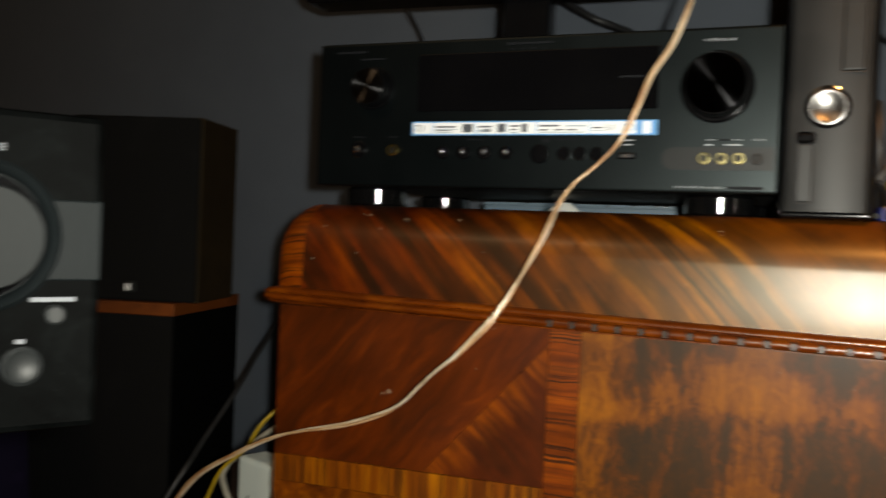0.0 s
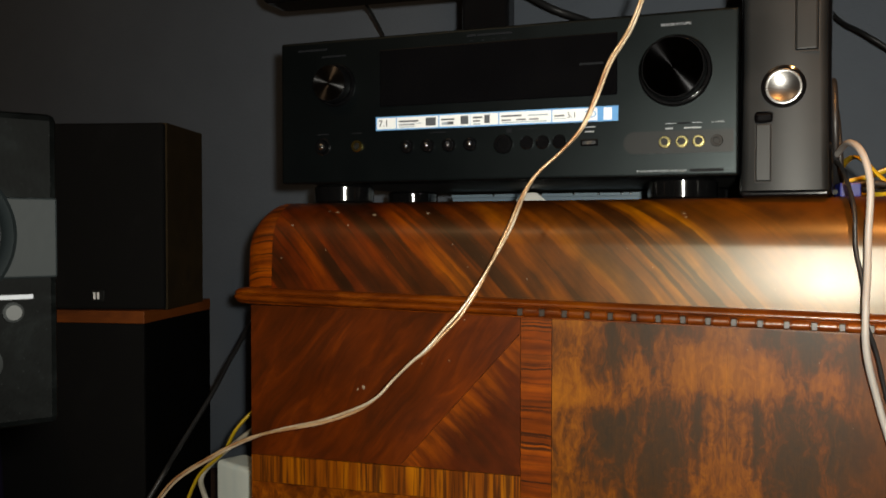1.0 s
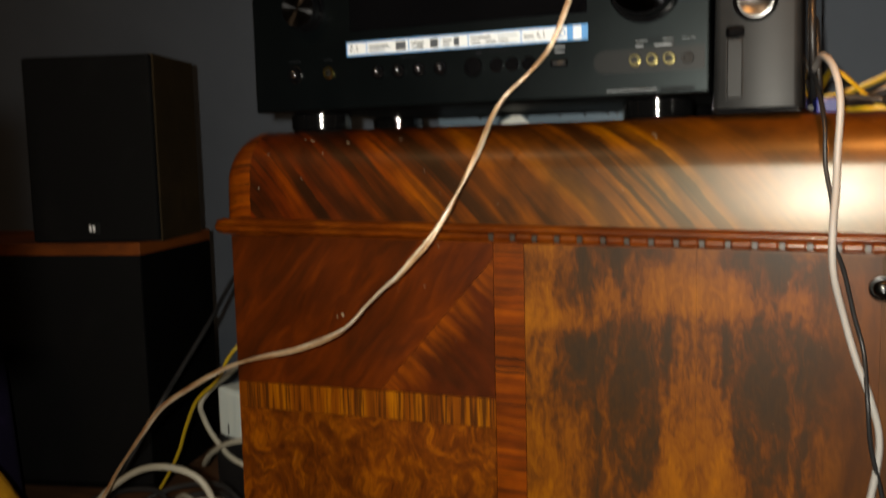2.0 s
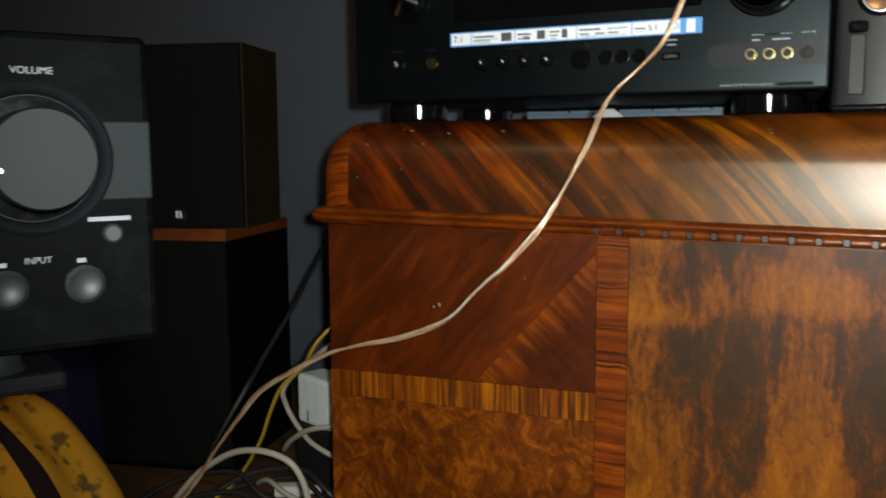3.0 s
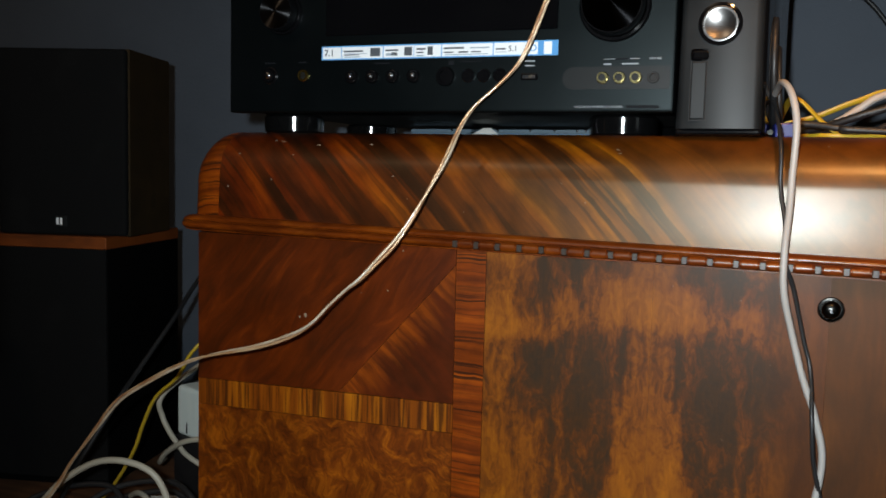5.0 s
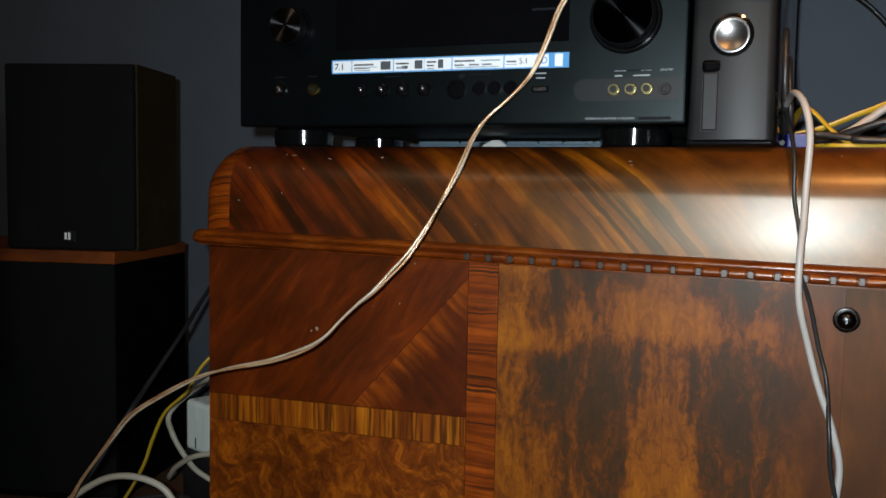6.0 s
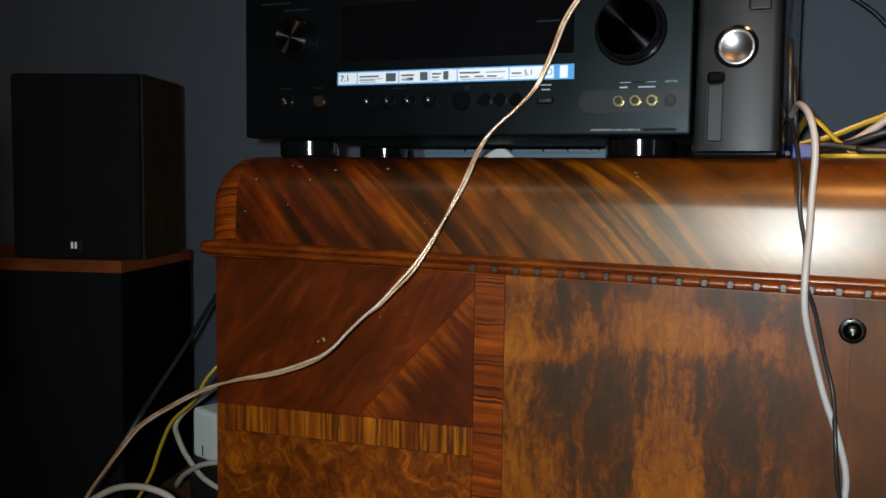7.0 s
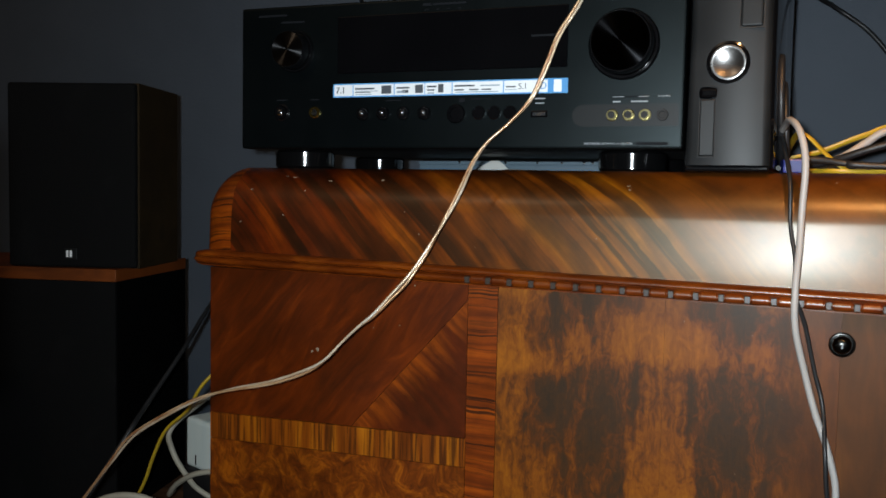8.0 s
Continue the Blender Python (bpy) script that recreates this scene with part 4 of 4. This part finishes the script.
STAND = stand()


# ---- cables and clutter ----
def cable(name, points, radius, material, label, category="cable", group="", **kw):
    return tagged(part(name, tube(points, radius, **kw), material, smooth=60), label, category, group)


def twin_lead(points, radius, label):
    """Two jacketed strands side by side, turning lazily about each other."""
    w = thing("speaker_wire", points[-1], label, "cable")
    path = smooth_path(points, 6)
    base = Vector(points[-1])
    for sign, material, text in ((1, "wire", "copper strand"), (-1, "tinned", "tinned strand")):
        line = []
        for i, p in enumerate(path):
            d = (path[min(i + 1, len(path) - 1)] - path[max(i - 1, 0)]).normalized()
            side = d.cross(Vector((0, 1, 0.2))).normalized()
            a = 0.5 + 0.055 * i + 1.3 * math.sin(0.11 * i)
            gap = radius * (1.0 + 0.35 * max(0.0, math.sin(0.19 * i)) ** 4)
            line.append(p - base + (side * math.cos(a) + d.cross(side) * math.sin(a)) * gap * sign)
        part("strand", tube(line, radius, n=10, steps=2), material, w, text, 60)


twin_lead([(-0.180, 0.020, 0.800), (-0.196, -0.005, 0.740), (-0.211, -0.006, 0.700), (-0.228, -0.008, 0.672), (-0.239, -0.009, 0.644), (-0.251, -0.010,
                       0.618), (-0.267, -0.014, 0.599), (-0.287, -0.019, 0.580), (-0.298, -0.024, 0.562), (-0.307, -0.033, 0.535), (-0.319, -0.041, 0.508), (-0.329,
                       -0.048, 0.486), (-0.343, -0.056, 0.462), (-0.357, -0.062, 0.445), (-0.370, -0.067, 0.430), (-0.382, -0.070, 0.420), (-0.396, -0.074, 0.406),
                       (-0.410, -0.079, 0.390), (-0.429, -0.080, 0.378), (-0.463, -0.082, 0.365), (-0.510, -0.083, 0.353), (-0.541, -0.085, 0.342), (-0.579, -0.086,
                       0.322), (-0.615, -0.087, 0.299), (-0.639, -0.088, 0.272), (-0.656, -0.089, 0.251), (-0.672, -0.090, 0.231), (-0.700, -0.095, 0.190), (-0.760,
                       -0.100, 0.135), (-0.860, -0.120, 0.089)], 0.00122,
          "twin copper and tinned speaker wire in a clear jacket, hanging slack")
cable("grey_cable", [(-0.075, 0.22, 0.566), (-0.062, 0.14, 0.580), (-0.050, 0.07, 0.597), (-0.044, 0.02, 0.600), (-0.036, -0.006, 0.589), (-0.031, -0.014, 0.565), (-0.032, -0.014, 0.527), (-0.0325, -0.018, 0.500),
                     (-0.034, -0.026, 0.472), (-0.033, -0.026, 0.440), (-0.025, -0.018, 0.405), (-0.016, -0.016, 0.373), (-0.006, -0.016, 0.345), (0.001, -0.016, 0.312), (-0.004, -0.018, 0.270),
                     (-0.013, -0.022, 0.226), (-0.03, -0.03, 0.15), (-0.06, -0.05, FLOOR + 0.005)], 0.0027, "grey", "round grey cable hanging down the chest front")
cable("black_cable", [(-0.064, 0.20, 0.566), (-0.056, 0.13, 0.590), (-0.050, 0.05, 0.585), (-0.044, 0.012, 0.563), (-0.041, -0.004, 0.543), (-0.040, -0.006, 0.517), (-0.035, -0.014, 0.489), (-0.034, -0.024, 0.465),
                      (-0.026, -0.016, 0.440), (-0.018, -0.008, 0.405), (-0.011, -0.008, 0.378), (-0.008, -0.026, 0.345), (-0.005, -0.024, 0.311), (0.004, -0.014, 0.27), (0.012, -0.014, 0.22), (0.0, -0.03, 0.14),
                      (-0.03, -0.05, FLOOR + 0.003)], 0.0017, "cable", "thin black cable twisted round a grey one")
cable("yellow_cable", [(-0.100, 0.30, 0.563), (-0.075, 0.19, 0.568), (-0.060, 0.15, 0.571), (-0.022, 0.15, 0.580), (0.015, 0.15, 0.595), (0.05, 0.16, 0.604), (0.12, 0.20, 0.585), (0.20, 0.27, 0.5625)], 0.0030, "yellow",
      "yellow cable looped on the chest top", group="yellow cables", flat=0.55)
cable("yellow_cable", [(-0.060, 0.26, 0.564), (-0.045, 0.16, 0.590), (-0.034, 0.10, 0.594), (-0.013, 0.10, 0.574), (0.005, 0.10, 0.5605), (0.02, 0.12, 0.5615)], 0.0030, "yellow", "yellow cable bent down onto the chest top", group="yellow cables", flat=0.55)
cable("yellow_cable", [(-0.035, 0.12, 0.5615), (-0.01, 0.09, 0.5612), (0.03, 0.095, 0.5615), (0.075, 0.11, 0.575), (0.09, 0.16, 0.563)], 0.0026, "yellow", "yellow cable lying on the chest top", group="yellow cables", flat=0.55)
cable("yellow_cable", [(-0.585, 0.475, 0.47), (-0.600, 0.300, 0.43), (-0.630, 0.160, 0.365), (-0.670, 0.100, 0.312), (-0.697, 0.100, 0.274), (-0.730, 0.100, 0.245), (-0.749, 0.100, 0.210), (-0.763, 0.100, 0.176),
                       (-0.786, 0.100, 0.139), (-0.810, 0.098, 0.109), (-0.832, 0.085, FLOOR + 0.003)], 0.0034, "yellow", "yellow cable hanging beside the chest", group="yellow cables", flat=0.6)
cable("grey_lead", [(-0.040, 0.20, 0.564), (-0.003, 0.15, 0.575), (0.017, 0.15, 0.588), (0.036, 0.15, 0.600), (0.08, 0.17, 0.61), (0.15, 0.24, 0.58), (0.2, 0.32, 0.562)], 0.0036, "grey", "grey lead arching over the chest top")
cable("black_lead", [(-0.060, 0.17, 0.563), (-0.010, 0.14, 0.572), (0.030, 0.13, 0.585), (0.07, 0.14, 0.592), (0.13, 0.2, 0.565)], 0.0036, "cable", "black lead arching over the chest top", group="black leads")
cable("black_lead", [(-0.050, 0.08, 0.567), (-0.026, 0.085, 0.571), (0.001, 0.09, 0.568), (0.012, 0.085, 0.5665), (0.10, 0.09, 0.563)], 0.0030, "cable", "black lead lying on the chest top", group="black leads")
cable("black_lead", [(-0.03, 0.16, 0.5620), (0.0, 0.12, 0.566), (0.02, 0.11, 0.5625), (0.05, 0.12, 0.575), (0.09, 0.1, 0.563)], 0.0026, "cable", "black lead lying on the chest top", group="black leads")
cable("black_lead", [(-0.058, 0.20, 0.562), (-0.0520, 0.10, 0.575), (-0.0530, 0.07, 0.62), (-0.0545, 0.09, 0.66), (-0.056, 0.16, 0.64), (-0.06, 0.26, 0.563)], 0.0030, "cable", "black lead looping behind the console", group="black leads")
cable("black_lead", [(-0.048, 0.20, 0.562), (-0.0470, 0.11, 0.570), (-0.0490, 0.09, 0.605), (-0.052, 0.12, 0.64), (-0.056, 0.20, 0.62), (-0.06, 0.3, 0.563)], 0.0026, "cable", "black lead looping behind the console", group="black leads")
cable("black_lead", [(-0.74, 0.50, 0.53), (-0.815, 0.375, 0.424), (-0.807, 0.280, 0.363), (-0.787, 0.200, 0.318), (-0.785, 0.130, 0.263), (-0.776, 0.090, 0.241), (-0.80, 0.06, 0.18), (-0.85, 0.05, FLOOR + 0.003)], 0.0030, "cable",
      "black lead hanging behind the chest", group="black leads")
cable("black_lead", [(-0.80, 0.60, 0.50), (-0.815, 0.56, 0.42), (-0.810, 0.50, 0.33), (-0.80, 0.42, 0.22), (-0.79, 0.36, FLOOR + 0.004)], 0.0028, "cable", "black lead hanging down the wall", group="black leads")
cable("wall_cable", [(-0.08, 0.60, 0.90), (-0.042, 0.56, 0.82), (-0.008, 0.50, 0.780), (0.028, 0.50, 0.752), (0.055, 0.50, 0.720), (0.074, 0.50, 0.684), (0.10, 0.48, 0.62), (0.13, 0.44, 0.563)], 0.0030, "cable", "thick black cable hanging by the wall")
cable("thin_cable", [(-0.665, 0.27, 0.88), (-0.668, 0.40, 0.86), (-0.672, 0.50, 0.80), (-0.665, 0.52, 0.70), (-0.66, 0.50, 0.60), (-0.66, 0.46, 0.562 - 0.1)], 0.0022, "cable", "thin black cable behind the television")
cable("thin_cable", [(-0.50, 0.27, 0.88), (-0.450, 0.42, 0.865), (-0.416, 0.50, 0.850), (-0.354, 0.50, 0.822), (-0.30, 0.48, 0.78), (-0.28, 0.44, 0.65), (-0.27, 0.42, 0.562)], 0.0050, "cable", "black cable behind the television")
cable("white_cable", [(-0.83, -0.02, FLOOR + 0.005), (-0.785, -0.045, 0.130), (-0.748, -0.050, 0.169), (-0.723, -0.050, 0.192), (-0.683, -0.050, 0.216), (-0.646, -0.050, 0.224), (-0.616, -0.045, 0.217), (-0.602, -0.040, 0.198),
                      (-0.597, -0.035, 0.167), (-0.605, -0.02, 0.12), (-0.64, 0.02, FLOOR + 0.005)], 0.0034, "dull", "dull white cable standing up in a loop", group="white cables")
cable("white_cable", [(-0.720, 0.30, 0.30), (-0.748, 0.21, 0.262), (-0.762, 0.15, 0.232), (-0.762, 0.15, 0.203), (-0.739, 0.15, 0.172), (-0.713, 0.15, 0.154), (-0.66, 0.17, 0.125), (-0.62, 0.22, FLOOR + 0.006)], 0.0034, "dull", "dull white cable beside the adapter", group="white cables")
cable("white_cable", [(-0.80, 0.20, 0.13), (-0.775, 0.16, 0.140), (-0.745, 0.14, 0.165), (-0.700, 0.13, 0.188), (-0.64, 0.15, 0.19), (-0.60, 0.22, 0.16)], 0.0034, "dull", "dull white cable beside the adapter", group="white cables")
cable("white_cable", [(-0.79, 0.12, 0.105), (-0.755, 0.10, 0.122), (-0.725, 0.095, 0.112), (-0.70, 0.12, FLOOR + 0.004)], 0.0034, "dull", "short dull white cable on the floor", group="white cables")
for k, (dx, dy, dz) in enumerate(((0.0, 0.0, 0.0), (-0.03, 0.03, 0.01), (0.05, 0.05, 0.02), (0.02, 0.09, -0.01))):
    cable("floor_cable", [(-0.88 + dx, -0.02 + dy, FLOOR + 0.004), (-0.82 + dx, 0.02 + dy, 0.115 + dz), (-0.75 + dx, 0.04 + dy, 0.128 + dz), (-0.70 + dx, 0.03 + dy, 0.110 + dz), (-0.65 + dx * 0.3, 0.06 + dy, FLOOR + 0.004)],
          0.0035, "cable", "black cable tangled on the floor", group="floor cables")


def blue_plug():
    p = thing("video_plug", (-0.0415, 0.073, 0.5585), "blue video plug lying on the chest top", "plug", turn=8)
    part("shell", box(-0.0085, 0.0085, -0.006, 0.018, 0.0, 0.0125, 0.0015), "blue", p)
    part("thumb_screw", lathe([(0.0022, 0.0), (0.0022, 0.012), (0.0, 0.012)], (-0.0125, 0.004, 0.0045), "Y", 14), "lockmetal", p)
    part("boot", lathe([(0.005, -0.018), (0.0042, -0.030), (0.0030, -0.040), (0.0, -0.040)], (0.0, 0.0, 0.0062), "Y", 16), "blue", p)


def flat_box():
    b = thing("disc_box", (-0.335, 0.285, 0.5585), "flat slate blue box under the receiver with small screws", "box")
    part("body", box(-0.150, 0.125, 0.0, 0.055, 0.0, 0.0125, 0.001), "slate", b)
    part("lip", box(-0.150, 0.125, -0.002, 0.001, 0.0125, 0.0160), "slate", b)
    for x in (-0.095, -0.05, -0.035, 0.005, 0.035, 0.062, 0.072, 0.098, 0.110):
        part("screw", lathe([(0.0016, 0.0), (0.0016, 0.0025), (0.0008, 0.0032), (0.0, 0.0033)], (x, 0.0, 0.0150), "Y", 10), "chrome", b)


def leaflet(name, pts, label):
    bm = bmesh.new()
    v = [bm.verts.new(p) for p in pts]
    for i in range(1, len(v) - 1):
        bm.faces.new((v[0], v[i], v[i + 1]))
    r = bmesh.ops.extrude_face_region(bm, geom=bm.faces[:])
    bmesh.ops.translate(bm, vec=(0, 0.0006, 0.0004), verts=[g for g in r["geom"] if isinstance(g, bmesh.types.BMVert)])
    tagged(part(name, bm, "paper"), label, "paper")


blue_plug()
flat_box()
leaflet("folded_paper", [(-0.395, 0.225, 0.559), (-0.372, 0.235, 0.5735), (-0.362, 0.235, 0.5735), (-0.342, 0.228, 0.559)], "crumpled white paper under the receiver")
leaflet("folded_paper", [(-0.345, 0.17, 0.5600), (-0.335, 0.19, 0.5630), (-0.262, 0.19, 0.5605), (-0.262, 0.17, 0.559)], "white paper slip under the receiver")
leaflet("folded_paper", [(-0.430, 0.120, 0.5592), (-0.430, 0.15, 0.5598), (-0.385, 0.15, 0.5598), (-0.385, 0.120, 0.5592)], "white paper slip under the receiver")


def power_strip():
    p = thing("power_strip", (-0.745, 0.20, FLOOR), "black power strip box on the floor beside the chest", "power strip", turn=-20)
    part("body", box(-0.055, 0.13, -0.005, 0.075, 0.0, 0.075, 0.004), "cable", p)
    for x in (0.02, 0.06, 0.10):
        part("socket", box(x - 0.012, x + 0.012, 0.015, 0.045, 0.0745, 0.0765, 0.0005), "rubber", p)


def adapter():
    a = thing("power_adapter", (-0.765, 0.205, FLOOR + 0.075), "white mains adapter plugged into the power strip", "adapter", turn=-20)
    part("body", box(-0.030, 0.045, 0.0, 0.045, 0.0, 0.068, 0.006, 3), "pale", a)
    part("slot", box(-0.0055, -0.0035, -0.0006, 0.002, 0.006, 0.020), "rubber", a)


def mains_plug():
    p = thing("white_plug", (-0.752, 0.150, FLOOR), "white plug lying on the floor", "plug", turn=28)
    part("body", box(-0.026, 0.020, -0.009, 0.009, 0.0, 0.015, 0.003), "paper", p)
    part("strain_relief", lathe([(0.006, 0.018), (0.005, 0.034), (0.0, 0.034)], (0.0, 0.0, 0.0075), "X", 14), "paper", p)


power_strip()
adapter()
mains_plug()


def draped_cloth():
    """A yellow garment heaped beside the stand."""
    c = thing("yellow_shirt", (-0.980, -0.194, FLOOR), "yellow patterned shirt heaped on the floor", "clothing")
    top = 0.286 - FLOOR

    def heap(grow, a0=0.0, a1=2 * math.pi, n=72, rows=26):
        bm = bmesh.new()
        rings = []
        for i in range(rows + 1):
            t = i / rows
            ring = []
            for k in range(n + 1):
                a = a0 + (a1 - a0) * k / n
                fold = 0.010 * math.sin(7 * a + 4 * t) * t + 0.006 * math.sin(13 * a + 9 * t) * t
                r = 0.158 * math.sin(math.pi / 2 * t) ** 0.85 + 0.055 * t * t + fold + grow
                z = top * (1 - t ** 2.3) + 0.006 * math.sin(9 * a) * t * (1 - t)
                wob = noise.noise(Vector((math.cos(a) * 2, math.sin(a) * 2, t * 3))) * 0.018 * t
                ring.append(bm.verts.new(((r + wob) * math.cos(a) * (1.0 if t else 0), (r + wob) * math.sin(a) * (1.0 if t else 0), max(z + grow, 0.001))))
            rings.append(ring)
        for p, q in zip(rings, rings[1:]):
            for k in range(n):
                bm.faces.new((p[k], p[k + 1], q[k + 1], q[k]))
        bmesh.ops.remove_doubles(bm, verts=bm.verts, dist=1e-5)
        return bm

    part("shirt_body", heap(0.0), "shirt", c, "", 60)
    part("dark_band", heap(0.0022, 0.0, 0.13, 6), "stripe", c, "dark trim band", 60)
    part("red_patch", heap(0.0022, -0.30, -0.17, 6), "red", c, "red print", 60)


draped_cloth()


def purple_bag():
    b = thing("purple_bag", (-1.06, 0.005, FLOOR), "dark purple bag standing on the floor", "bag", turn=14)
    bm = box(-0.08, 0.08, -0.045, 0.045, 0.0, 0.285, 0.02, 4)
    for v in bm.verts:
        v.co += Vector((0.006 * math.sin(40 * v.co.z), 0.006 * math.cos(33 * v.co.z), 0))
    part("bag_body", bm, "purple", b, "", 60)


purple_bag()


# ---- wear on the chest ----
def fleck(x, y, z, w, h, lean=0.0):
    bm = bmesh.new()
    bmesh.ops.create_icosphere(bm, subdivisions=1, radius=1)
    for v in bm.verts:
        v.co *= random.uniform(0.45, 1.15)
    bmesh.ops.scale(bm, vec=(w * 0.8, 0.0004, h * 0.8), verts=bm.verts)
    bm.transform(pose(x, y, z, lean, 0, 0))
    part("chip", bm, "dust_chip", CHEST)


M["dust_chip"] = worn_plastic("pale_chipped_varnish", (0.24, 0.16, 0.10), 0.6)
for x, y, z, w, h, lean in ((-0.502, 0.0185, 0.5485, 0.0050, 0.0010, -50), (-0.460, 0.0150, 0.5455, 0.0030, 0.0012, -45), (-0.404, 0.0165, 0.5470, 0.0022, 0.0016, -45), (-0.312, 0.0032, 0.517, 0.0012, 0.0012, -8),
                            (-0.170, 0.0145, 0.5450, 0.0030, 0.0008, -45), (-0.168, 0.0115, 0.5420, 0.0025, 0.0008, -42), (-0.464, -0.0002, 0.3815, 0.0028, 0.0036, 0), (-0.470, -0.0002, 0.379, 0.0014, 0.0016, 0),
                            (-0.376, -0.0002, 0.412, 0.0011, 0.0011, 0), (-0.361, -0.0002, 0.450, 0.0011, 0.0011, 0), (-0.003, 0.0020, 0.497, 0.0040, 0.0005, -4), (0.004, 0.0018, 0.492, 0.0006, 0.0045, -4),
                            (0.010, 0.0014, 0.487, 0.0036, 0.0005, -4), (0.013, 0.0020, 0.498, 0.0005, 0.0050, -4), (0.019, 0.0024, 0.503, 0.0034, 0.0005, -4)):
    fleck(x, y, z, w, h, lean)
